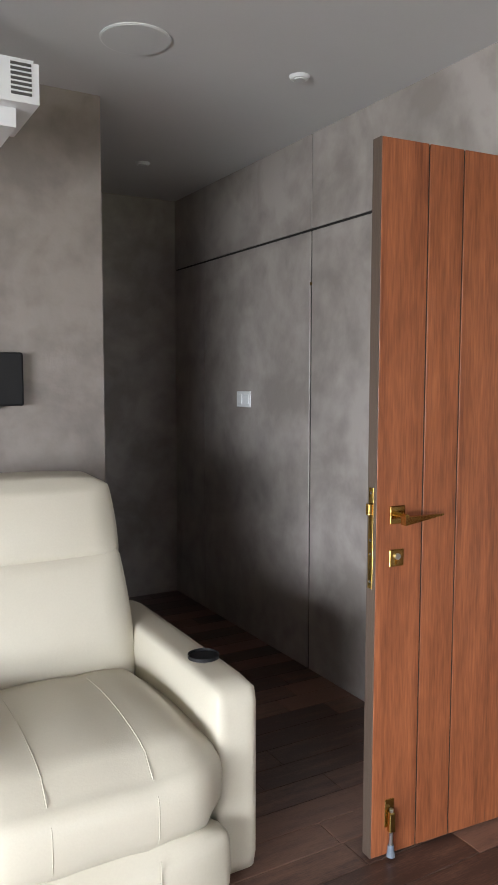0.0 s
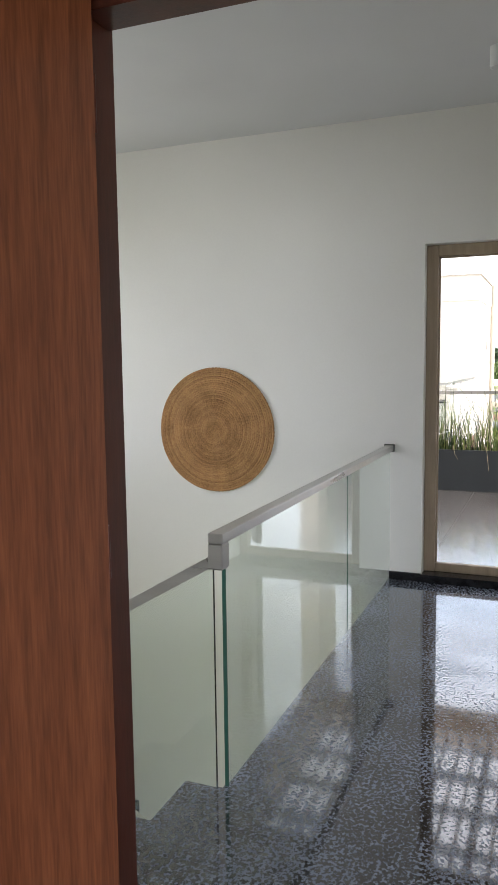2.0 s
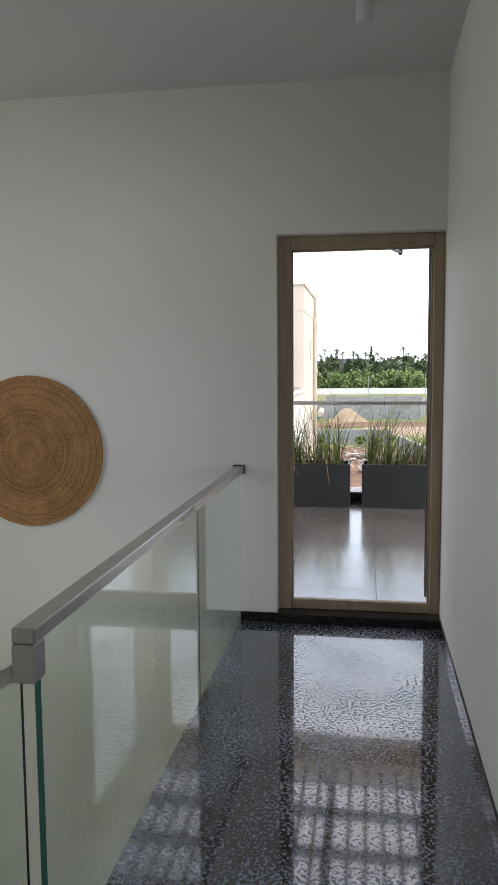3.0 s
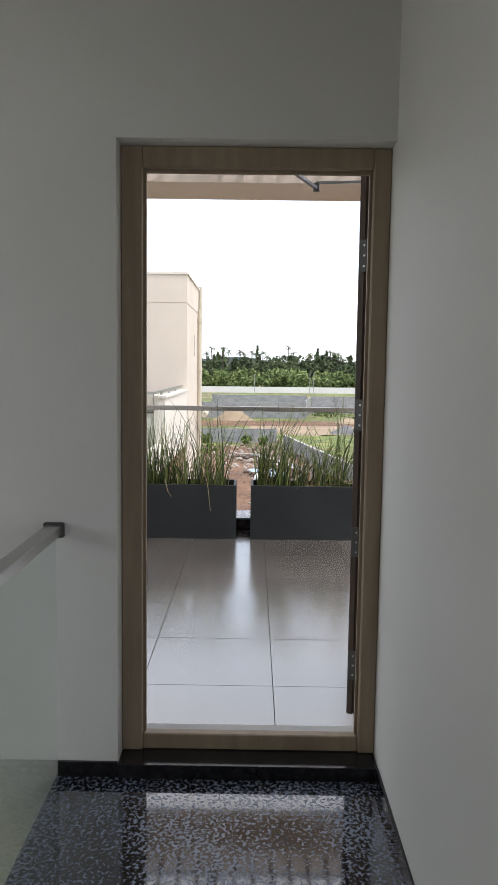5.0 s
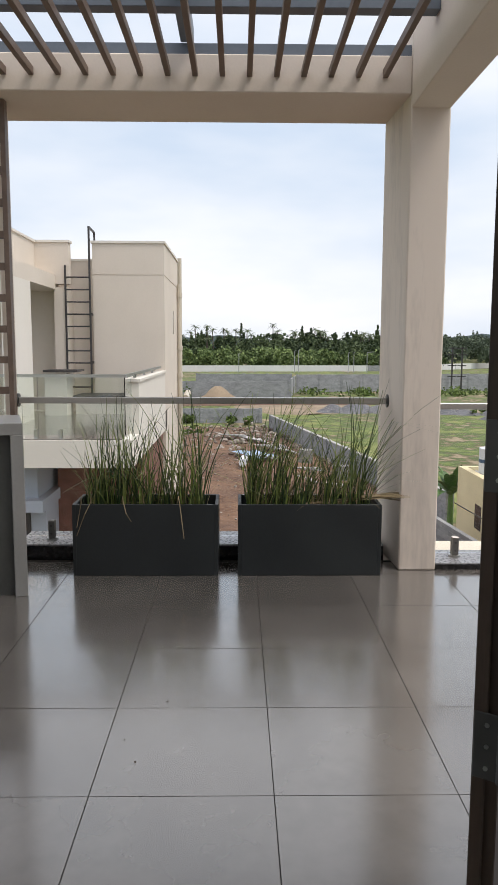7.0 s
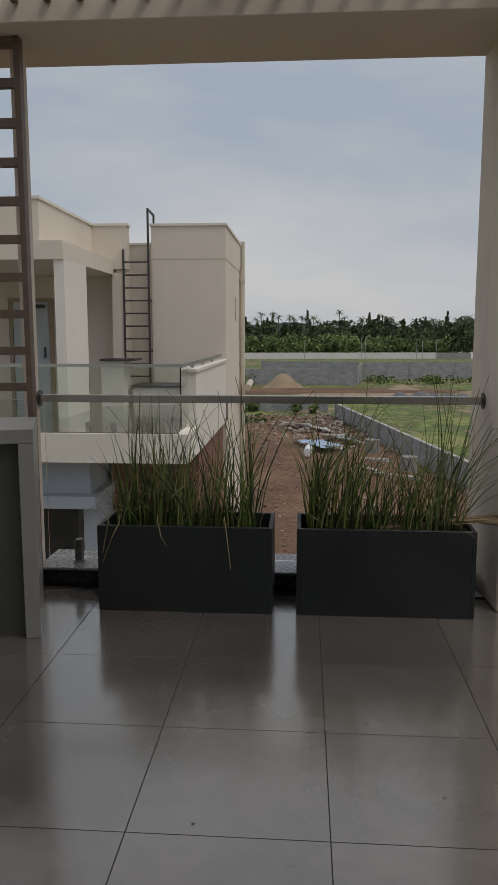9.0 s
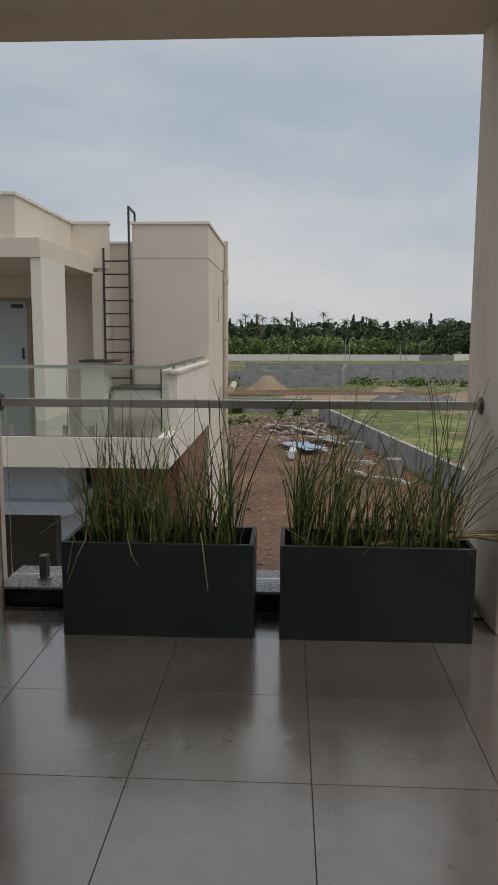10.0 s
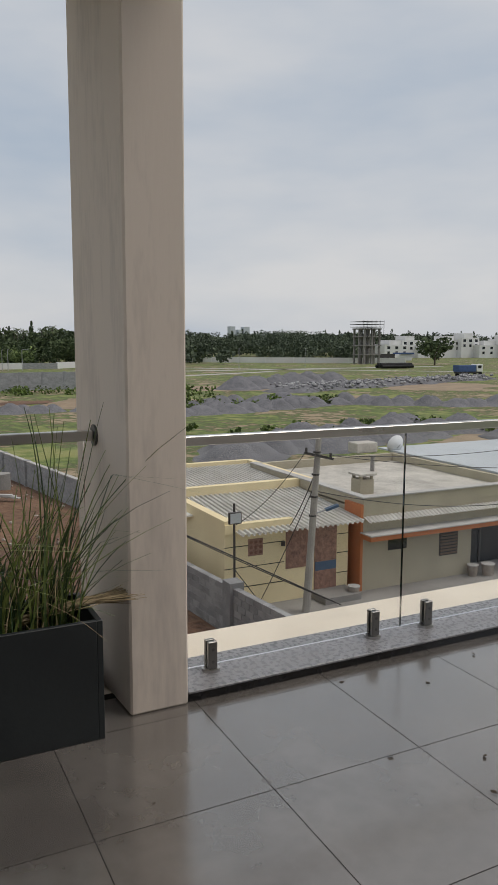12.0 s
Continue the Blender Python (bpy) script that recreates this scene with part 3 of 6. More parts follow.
def piping(pts, r=0.0045):
    bm = bmesh.new()
    for a, b in zip(pts, pts[1:]):
        rod(bm, a, b, r, n=6)
    return bm


for s in (0.52, 0.78):
    line = [seat_tree.ray_cast(Vector((s, 2.36 - 0.02 * i, 1.0)), Vector((0, 0, -1)))[0] for i in range(25)]
    line += [seat_tree.ray_cast(Vector((s, 1.0, 0.39 - 0.02 * i)), Vector((0, 1, 0)))[0] for i in range(7)]
    part("piping", piping([tuple(q) for q in line if q], 0.0015), M_LEATHER, seat_ob)
foot = cushion(0.318, 0.981, 1.80, 1.92, 0.03, 0.245, 0.04, 0.02, 7)
foot_ob = part("footrest", foot, M_LEATHER, rc, smooth=True)
for s in (0.52, 0.78):
    part("piping", piping([(s, 1.782, 0.235), (s, 1.778, 0.15), (s, 1.785, 0.05)], 0.0015), M_LEATHER, foot_ob)
for z0, z1, t0, nm in ((0.40, 0.845, 0.0, "lower_back_cushion"), (0.80, 1.06, 0.006, "head_cushion")):
    bk = cushion(0.335, 0.975, 2.44, 2.68, z0, z1, 0.028, 0.024, 13)
    for v in bk.verts:
        v.co.y += (v.co.z - 0.4) * 0.26 + t0
        v.co.x -= (v.co.x - 0.65) * max(0, v.co.z - 0.6) * 0.2
        v.co.z += 0.003 * math.sin(v.co.x * 40) * math.exp(-((v.co.z - z0) / 0.07) ** 2)
    part(nm, bk, M_LEATHER, rc, smooth=True)
part("back_shell", cushion(0.345, 0.965, 2.70, 2.84, 0.05, 0.98, 0.05, 0.01, 6), M_LEATHER, rc, smooth=True)
part("base", one(box, 0.33, 0.98, 1.95, 2.75, 0.0, 0.22), M_BLACK, rc)

# ---- landing and stairwell ----
bm = bmesh.new()
box(bm, 2.30, 4.039, RIGHT_Y, RAIL_Y + 0.01, -0.25, 0.0)
box(bm, 4.041, WALL_X, RIGHT_Y, RAIL_Y + 0.01, -0.25, 0.0)
box(bm, 2.30, 3.20, RAIL_Y + 0.01, 2.12, -0.25, 0.0)
floor_landing = struct("floor_landing", bm, M_GRANITE, "dark grey leathered granite landing floor", "floor")
bm = bmesh.new()
box(bm, WALL_X, 6.10, 1.768, 5.2, -3.2, LAND_Z)
box(bm, WALL_X, 6.10, 0.65, 0.88, -3.2, LAND_Z)
box(bm, WALL_X, 6.10, 0.88, 1.768, 2.114, LAND_Z)
box(bm, WALL_X, 6.10, 0.88, 1.768, -3.2, -0.001)
struct("wall_terrace", bm, M_WHITE, "white painted wall with the terrace doorway", "wall")
struct("wall_landing", one(box, 2.40, WALL_X, RIGHT_Y - 0.2, RIGHT_Y, -0.25, LAND_Z), M_WHITE, "white painted landing side wall", "wall")
bm = bmesh.new()
box(bm, 2.40, 3.3, 5.0, 5.2, -3.2, LAND_Z)
box(bm, 5.1, WALL_X, 5.0, 5.2, -3.2, LAND_Z)
box(bm, 3.3, 5.1, 5.0, 5.2, -3.2, 0.85)
box(bm, 3.3, 5.1, 5.0, 5.2, 2.35, LAND_Z)
struct("wall_stair", bm, M_WHITE, "white painted stairwell wall with a window", "wall")
bm = bmesh.new()
box(bm, 2.402, 2.41, 1.846, 5.0, -3.2, LAND_Z)
box(bm, 2.402, 2.41, 0.88, 1.846, 2.10, LAND_Z)
struct("wall_stair_west", bm, M_WHITE, "white painted wall behind the stairs", "wall")
struct("ceiling_landing", one(box, 2.40, 6.10, 0.65, 5.2, LAND_Z, LAND_Z + 0.2), M_CEIL, "white painted landing ceiling", "ceiling")
struct("floor_lower", one(box, 2.30, 6.0, 1.975, 5.2, -3.3, -3.2), M_GRANITE, "dark granite floor at the foot of the stairs", "floor")
sk = thing("baseboard", (WALL_X, 1.85, 0), "polished black granite baseboard", "baseboard")
sk["kind"] = "structure"
part("board", one(box, WALL_X - 0.014, WALL_X, 1.768, RAIL_Y + 0.005, 0.0005, 0.053, 0.002), M_GRANBLK, sk)
part("board", one(box, 2.41, WALL_X - 0.021, RIGHT_Y, RIGHT_Y + 0.010, 0.0005, 0.053, 0.002), M_GRANBLK, sk)
struct("outer_sill", one(box, 5.9505, 6.12, 0.8805, 1.7675, 0.0, 0.035, 0.002), M_CAP, "pale stone outer door sill", "sill")
sill = struct("door_sill", one(box, WALL_X - 0.02, 5.95, RIGHT_Y + 0.001, 1.767, 0.0005, 0.05, 0.002), M_GRANBLK, "polished black granite door sill", "sill")

# stairs going down beside the glass
stairs = thing("stairs", (2.8, 2.12, -0.2), "dark granite stairs going down with white risers", "stairs")
stairs["kind"] = "structure"
for i in range(8):
    part("tread", one(box, 2.412, 3.19, 2.125 + 0.28 * i, 2.425 + 0.28 * i, -0.2 - 0.17 * i, -0.17 - 0.17 * i, 0.003), M_GRANITE, stairs)
    part("riser", one(box, 2.412, 3.185, 2.15 + 0.28 * i, 2.165 + 0.28 * i, -0.37 - 0.17 * i, -0.2 - 0.17 * i), M_GRANITE, stairs)

gb = thing("glass_balustrade", (4.5, RAIL_Y, 0), "green tinted glass balustrade with brushed steel handrail", "balustrade")
for x0, x1 in ((3.215, 5.8065),):
    p = part("glass_pane", one(box, x0, x1, RAIL_Y - 0.006, RAIL_Y + 0.006, -0.08, 0.845), M_GLASS, gb)
    p.visible_shadow = False
    part("glass_edge", one(box, x0 - 0.003, x0 + 0.0005, RAIL_Y - 0.0065, RAIL_Y + 0.0065, 0.001, 0.837), M_GLASSEDGE, gb)
part("pane_joint", one(box, 4.7425, 4.7455, RAIL_Y - 0.0068, RAIL_Y + 0.0068, 0.001, 0.837), M_GLASSEDGE, gb)
part("handrail", one(box, 3.15, 5.803, RAIL_Y - 0.026, RAIL_Y + 0.026, 0.838, 0.872, 0.003), M_STEEL, gb)
part("rail_drop", one(box, 3.148, 3.202, RAIL_Y - 0.0255, RAIL_Y + 0.0255, 0.755, 0.837, 0.003), M_STEEL, gb)
part("wall_bracket", one(box, 5.785, 5.8045, RAIL_Y - 0.034, RAIL_Y + 0.034, 0.83, 0.88, 0.004), M_HINGE, gb)
gs = thing("stair_balustrade", (3.19, 3.0, -0.5), "sloping glass stair balustrade with flat steel handrail", "balustrade")
SL = -0.58
bm = bmesh.new()
pts = [(2.0, 0.775), (4.2, 0.775 + SL * 2.2), (4.2, -0.95 + SL * 1.9), (2.0, -0.25)]
vs = [bm.verts.new((x, y, z)) for x in (3.183, 3.195) for y, z in pts]
for f in ((0, 1, 2, 3), (7, 6, 5, 4), (0, 4, 5, 1), (1, 5, 6, 2), (2, 6, 7, 3), (3, 7, 4, 0)):
    bm.faces.new([vs[i] for i in f])
bmesh.ops.recalc_face_normals(bm, faces=bm.faces)
p = part("glass_pane", bm, M_GLASS, gs)
p.visible_shadow = False
part("handrail", one(bar, (3.175, 2.0, 0.775), (3.175, 4.2, 0.775 + SL * 2.2), 0.05, 0.034), M_STEEL, gs)
low = thing("lower_handrail", (4.5, 3.2, -1.62), "brushed steel handrail of the lower flight", "handrail")
part("rail_level", one(bar, (4.5, 3.22, -0.94), (4.5, 3.9, -0.94), 0.05, 0.045), M_STEEL, low)
part("post", one(box, 4.475, 4.525, 3.175, 3.225, -1.13, -0.917), M_STEEL, low)
part("rail", one(bar, (4.5, 3.2, -1.10), (4.5, 2.6, -1.45), 0.05, 0.045), M_STEEL, low)
part("glass_pane", one(box, 4.494, 4.506, 3.23, 3.9, -1.95, -0.965), M_GLASS, low)
landing_mid = struct("half_landing", one(box, 2.41, WALL_X, 3.9, 5.0, -2.05, -1.95), M_GRANITE, "dark granite half landing of the stairs", "landing")

# woven disc
disc = thing("woven_wall_basket", (WALL_X, 3.19, 0.94), "round coiled straw basket plate hung on the white wall", "wall basket")
part("backing", one(rod, (WALL_X - 0.012, 3.19, 0.943), (WALL_X - 0.003, 3.19, 0.943), 0.425, n=64), M_BASKET, disc)
NR = 30
for i in range(NR):
    bm = bmesh.new()
    r0 = 0.432 * (i + 0.5) / NR
    dz = 0.034 - 0.022 * (r0 / 0.432) ** 2
    ns = max(12, int(14 + 7 * i))
    rs = 0.0088 * (1.0 if i % 2 else 0.9)
    ring = []
    for k in range(ns):
        a = 6.2832 * k / ns
        w = 1.0 + (0.16 if k % 2 else -0.10)
        c = Vector((WALL_X - dz, 3.19 + r0 * math.cos(a) * (1 + 0.006 * math.sin(3 * a + i)), 0.943 + r0 * math.sin(a)))
        o = Vector((0, math.cos(a), math.sin(a)))
        ring.append([bm.verts.new(c + (o * math.cos(b_) + Vector((-1, 0, 0)) * math.sin(b_)) * rs * w) for b_ in (-0.3, 0.5, 1.57, 2.64, 3.44)])
    for k in range(ns):
        p_, q_ = ring[k], ring[(k + 1) % ns]
        for j in range(4):
            bm.faces.new((p_[j], q_[j], q_[j + 1], p_[j + 1]))
    bmesh.ops.recalc_face_normals(bm, faces=bm.faces)
    part("coil", bm, M_BASKET, disc, smooth=True)

lamp = thing("ceiling_lamp", (4.985, 1.30, LAND_Z), "white cylinder ceiling lamp, unlit", "ceiling lamp")
part("housing", one(rod, (4.985, 1.30, 2.795), (4.985, 1.30, LAND_Z - 0.001), 0.038, n=28), M_WPLAST, lamp)
part("ring", one(rod, (4.985, 1.30, 2.793), (4.985, 1.30, 2.798), 0.030, n=28), M_SPEAKER, lamp)

# ---- terrace door ----
td = thing("door_1", (5.95, 1.32, 0.05), "light wooden terrace door frame", "door frame")
td["kind"] = "structure"
part("jamb", one(box, 5.885, 5.95, 1.697, 1.7675, 0.0505, 2.1135, 0.004), M_TERRWOOD, td)
part("jamb", one(box, 5.885, 5.95, 0.8805, 0.938, 0.0505, 2.1135, 0.004), M_TERRWOOD, td)
part("head", one(box, 5.885, 5.95, 0.938, 1.697, 2.045, 2.1135, 0.004), M_TERRWOOD, td)
part("bottom_rail", one(box, 5.895, 5.935, 0.938, 1.697, 0.0505, 0.107, 0.004), M_TERRWOOD, td)
for y0, y1, z0, z1 in ((1.687, 1.697, 0.107, 2.045), (0.938, 0.948, 0.107, 2.045)):
    part("stop_bead", one(box, 5.915, 5.93, y0, y1, z0, z1), M_TERRWOOD, td)
part("stop_bead", one(box, 5.915, 5.93, 0.948, 1.687, 2.035, 2.045), M_TERRWOOD, td)
leaf = thing("terrace_door", (6.14, 0.905, 0.05), "dark brown terrace door leaf folded back outside", "door", turn=-34.0)
part("leaf", one(box, 0.0, 0.78, 0.0, 0.042, 0.02, 2.045, 0.002), M_LEAF, leaf)
part("rebate", one(box, -0.010, 0.0, 0.020, 0.042, 0.02, 2.045, 0.001), M_LEAF, leaf)
for z in (0.16, 0.64, 1.12, 1.70):
    h = part("hinge", one(box, -0.013, -0.010, -0.004, 0.040, z, z + 0.115, 0.001), M_HINGE, leaf, "grey steel hinge")
    part("knuckle", one(rod, (-0.013, -0.006, z), (-0.013, -0.006, z + 0.115), 0.007), M_HINGE, h)
    for k in (0.02, 0.058, 0.095):
        part("screw", one(rod, (-0.0155, 0.018, z + k), (-0.0125, 0.018, z + k), 0.004, n=8), M_STEEL, h)
cl = thing("door_closer", (6.1, 1.1, 2.1), "grey folding door closer arm", "door closer")
part("arm", one(bar, (6.03, 1.20, 2.075), (6.22, 1.10, 2.062), 0.014, 0.010), M_PALEMETAL, cl)
part("forearm", one(bar, (6.22, 1.10, 2.082), (6.20, 0.935, 2.082), 0.012, 0.008), M_PALEMETAL, cl)
part("pivot", one(rod, (6.22, 1.10, 2.050), (6.22, 1.10, 2.08), 0.012), M_HINGE, cl)

# ---- terrace ----
floor_terrace = struct("floor_terrace", one(box, 6.10, 9.97, -4.2, 5.2, TZ - 0.2, TZ - 0.0015), M_GROUT, "grey porcelain tiled terrace floor", "floor")
struct("terrace_ledge", one(box, 9.86, 10.36, -4.2, 5.2, -0.6, -0.051), M_BEIGE, "beige painted terrace edge beam", "ledge")
struct("house_base", one(box, 6.10, 10.34, -4.2, 5.2, GROUND, -0.601), M_BEIGE, "beige lower storeys of the house", "wall")
struct("kerb_left", one(box, 9.98, 10.34, 0.34, 2.83, -0.05, 0.05, 0.003), M_GRANBLK, "black granite kerb under the glass", "kerb")
struct("coping_left", one(box, 9.972, 10.345, 0.341, 2.829, 0.0505, 0.066, 0.003), M_COPING, "grey granite coping", "coping")
struct("kerb_right", one(box, 9.749, 10.06, -4.0, 0.04, -0.05, -0.0105, 0.002), M_GRANBLK, "dark granite kerb under the glass", "kerb")
struct("coping_right", one(box, 9.744, 10.07, -4.0, 0.0395, -0.010, 0.0, 0.002), M_COPING, "grey granite coping", "coping")
struct("ledge_right", one(box, 10.075, 10.358, -4.0, 0.0395, -0.05, -0.012), M_LEDGE, "pale beige ledge outside the glass", "ledge")
struct("house_wall_terrace", one(box, 6.10, 6.12, -4.2, 0.60, TZ, 3.3), M_BEIGE, "beige painted house wall on the terrace", "wall")
struct("house_wall_north", one(box, 6.1005, 6.12, 1.80, 5.2, TZ, 3.3), M_BEIGE, "beige painted house wall on the terrace", "wall")

# column and pergola
pg = thing("pergola", (8.2, 1.6, TZ), "beige concrete pergola with brown slats", "pergola")
bm = one(box, 9.735, 10.36, 0.047, 0.289, TZ, 3.32, 0.008)
for v in bm.verts:
    if v.co.y > 0.2:
        v.co.y += 0.038 * (v.co.x - 9.735) / 0.625
part("column", bm, M_BEIGEW, pg, "weathered beige concrete column")
part("front_beam", one(box, 9.7345, 10.357, 0.2895, 3.6, 2.912, 3.13, 0.006), M_BEIGE, pg)
part("side_beam", one(box, 6.121, 9.734, 0.0475, 0.288, 2.832, 3.319, 0.006), M_BEIGE, pg)
part("column", one(box, 10.02, 10.12, 2.83, 2.885, TZ, 2.911, 0.004), M_BEIGE, pg)
for k in range(18):
    y = 0.452 + 0.163 * k
    part("slat", one(box, 6.125, 9.734, y - 0.016, y + 0.016, 3.0, 3.048, 0.002), M_SLAT, pg)
for x in (7.16, 7.81, 8.46, 9.11, 9.76):
    part("crossbar", one(box, x, x + 0.09, 0.289, 3.6, 3.1305, 3.20, 0.003), M_BLUESTEEL, pg, "grey painted steel crossbar")
part("long_bar", one(box, 6.125, 9.76, 1.60, 1.68, 3.2005, 3.28, 0.003), M_BLUESTEEL, pg, "grey painted steel bar")

ls = thing("lattice_screen", (9.94, 3.1, TZ), "brown metal lattice screen beside the column", "screen")
part("post", one(box, 9.88, 9.94, 2.782, 2.814, TZ, 2.911, 0.003), M_SLAT, ls)
for k in range(14):
    part("rung", one(box, 9.89, 9.93, 2.814, 3.7, 0.30 + 0.197 * k, 0.345 + 0.197 * k), M_SLAT, ls)
part("post", one(box, 9.88, 9.94, 3.7, 3.76, TZ, 2.911, 0.003), M_SLAT, ls)

ct = thing("outdoor_counter", (9.235, 2.55, TZ), "grey stone outdoor counter with a dark front", "counter", turn=18.0)
part("side_panel", one(box, 0.0, 0.54, 0.0, 0.07, 0, 0.942, 0.003), M_COUNTER, ct)
part("top", one(box, 0.0, 0.54, 0.0, 1.9, 0.9425, 1.01, 0.003), M_COUNTER, ct)
part("front_panel", one(box, 0.05, 0.08, 0.0705, 1.9, 0, 0.942), M_COUNTERD, ct, "dark front panel")
part("back_panel", one(box, 0.48, 0.51, 0.0705, 1.9, 0, 0.942), M_COUNTERD, ct)


def clamp(x, y, z):
    t = thing("glass_clamp", (x, y, z), "small brushed steel glass clamp on the coping", "glass clamp", "terrace glass clamps")
    part("base_disc", one(rod, (x, y, z), (x, y, z + 0.012), 0.040, n=24), M_STEEL, t)
    part("jaw", one(box, x - 0.026, x - 0.0085, y - 0.022, y + 0.022, z + 0.012, z + 0.135, 0.003), M_CLAMP, t)
    part("jaw", one(box, x + 0.0085, x + 0.026, y - 0.022, y + 0.022, z + 0.012, z + 0.135, 0.003), M_CLAMP, t)
    part("spacer", one(box, x - 0.0085, x + 0.0085, y - 0.020, y + 0.020, z + 0.012, z + 0.026), M_BLACK, t)
    for k in (0.045, 0.1):
        part("bolt", one(rod, (x - 0.028, y, z + k), (x - 0.025, y, z + k), 0.007, n=12), M_HINGE, t)


for y in (-0.125, -0.985, -1.31, -2.27, -2.58):
    clamp(9.905, y, 0.0005)
for y in (2.62, 0.62, 1.15, 1.62):
    clamp(10.11, y, 0.0665)
tg = thing("terrace_balustrade", (9.905, -1.3, 0), "clear glass terrace balustrade with square steel handrail", "balustrade", "terrace balustrades")
for y0, y1 in ((-1.145, 0.04), (-2.425, -1.15), (-3.9, -2.43)):
    p = part("glass_pane", one(box, 9.899, 9.911, y0, y1, 0.028, 1.01), M_GLASSC, tg)
    p.visible_shadow = False
    part("glass_edge", one(box, 9.902, 9.908, y0 - 0.002, y0, 0.028, 0.995), M_GLASSEDGE, tg)
part("handrail", one(box, 9.88, 9.93, -3.95, 0.046, 0.994, 1.034, 0.003), M_STEEL, tg)
tg2 = thing("terrace_balustrade", (10.11, 1.6, 0), "clear glass terrace balustrade with square steel handrail", "balustrade", "terrace balustrades")
for y0, y1 in ((0.36, 1.51), (1.516, 2.80)):
    p = part("glass_pane", one(box, 10.104, 10.116, y0, y1, 0.094, 1.02), M_GLASSC, tg2)
    p.visible_shadow = False
part("handrail", one(box, 10.085, 10.135, 0.325, 2.815, 1.012, 1.054, 0.003), M_STEEL, tg2)
for y in (0.312, 2.8225):
    bm = one(rod, (10.11, y - 0.007, 1.033), (10.11, y + 0.007, 1.033), 0.045, n=24)
    part("end_flange", bm, M_HINGE, tg2)

# planters with reeds


def blades(count, x0, x1, y0, y1, z, hmin, hmax, seed, lean=0.25, width=0.0035, clumps=3, out=(0, 0)):
    rnd = random.Random(seed)
    cs = [(rnd.uniform(x0 + 0.06, x1 - 0.06), y0 + (y1 - y0) * (i + 0.5) / clumps + rnd.uniform(-0.05, 0.05), rnd.uniform(0.62, 1.0), rnd.uniform(0.03, 0.075)) for i in range(clumps)]
    vs, fs = [], []
    for _ in range(count):
        cx, cy, ch, cr = rnd.choice(cs)
        bx, by = min(x1, max(x0, rnd.gauss(cx, 0.06))), min(y1, max(y0, rnd.gauss(cy, cr)))
        h = (hmin + (hmax - hmin) * rnd.random() ** 0.8) * ch * (1 if rnd.random() < 0.8 else 0.55)
        az = rnd.uniform(0, 6.2832)
        ln = abs(rnd.gauss(0, lean)) * h
        dx, dy = math.cos(az) * ln + out[0] * h * rnd.random(), math.sin(az) * ln + out[1] * h * rnd.random()
        kink = rnd.random() < 0.26
        fold = rnd.uniform(0.45, 0.8)
        wob, wph = rnd.uniform(0.0, 0.035), rnd.uniform(0, 6.28)
        side = rnd.uniform(0, 6.2832)
        sx, sy = math.cos(side), math.sin(side)
        prev = None
        for i in range(8):
            t = i / 7
            px, py, pz = bx + dx * t ** 1.7, by + dy * t ** 1.7, z + h * (t - 0.16 * (ln / h) * t ** 3)
            px, py = px + wob * math.sin(wph + 4 * t) * t, py + wob * math.cos(wph + 5 * t) * t
            if kink and t > fold:
                pz -= (t - fold) * h * 1.1
                px, py = px + (t - fold) * (dx * 1.2 + 0.12 * math.cos(wph)), py + (t - fold) * (dy * 1.4 + 0.4 * math.sin(wph))
            w = width * (1 - 0.75 * t)
            a = len(vs)
            vs += [(px - sx * w, py - sy * w, pz), (px + sx * w, py + sy * w, pz), (px - sy * w, py + sx * w, pz)]
            if prev is not None:
                fs += [(prev, prev + 1, a + 1, a), (prev + 1, prev + 2, a + 2, a + 1), (prev + 2, prev, a, a + 2)]
            prev = a
    me = bpy.data.meshes.new("reeds")
    me.from_pydata(vs, [], fs)
    return me


def planter(y0, y1, seed, out):
    x0, x1, z0, z1, w = 9.62, 10.0 - 0.03, TZ, 0.413, 0.022
    t = thing("planter_box", ((x0 + x1) / 2, (y0 + y1) / 2, z0), "charcoal grey rectangular planter box on the tiles", "planter", "terrace planters")
    for q in ((x0, x1, y0, y0 + w), (x0, x1, y1 - w, y1), (x0, x0 + w, y0 + w, y1 - w), (x1 - w, x1, y0 + w, y1 - w)):
        part("wall_panel", one(box, *q, z0, z1, 0.002), M_PLANTER, t)
    part("soil", one(box, x0 + w, x1 - w, y0 + w, y1 - w, z0 + 0.02, z1 - 0.09), M_SOIL, t, "dark soil")
    pl = tagged(new("reed_plant"), "tall green reeds with dry straw tips growing in the planter", "plant", "terrace reeds")
    pl.location = ((x0 + x1) / 2, (y0 + y1) / 2, z1 - 0.09)
    ORIGIN[pl.name] = Vector(pl.location)
    for nm, mt, n, s, hh in (("green_foliage", M_REED, 300, 0, (0.34, 0.95)), ("dry_foliage", M_STRAW, 75, 7, (0.22, 0.6))):
        me = blades(n, x0 + 0.06, x1 - 0.06, y0 + 0.08, y1 - 0.06, 0, hh[0], hh[1], seed + s, 0.33 if s == 0 else 0.5, 0.0054 if s == 0 else 0.0026, 5, out)
        me.transform(Matrix.Translation(-Vector(pl.location)) @ Matrix.Translation((0, 0, z1 - 0.09)))
        me.materials.append(mt)
        o = new(nm, me)
        o.parent = pl
        o["kind"] = "stuff"
    return t


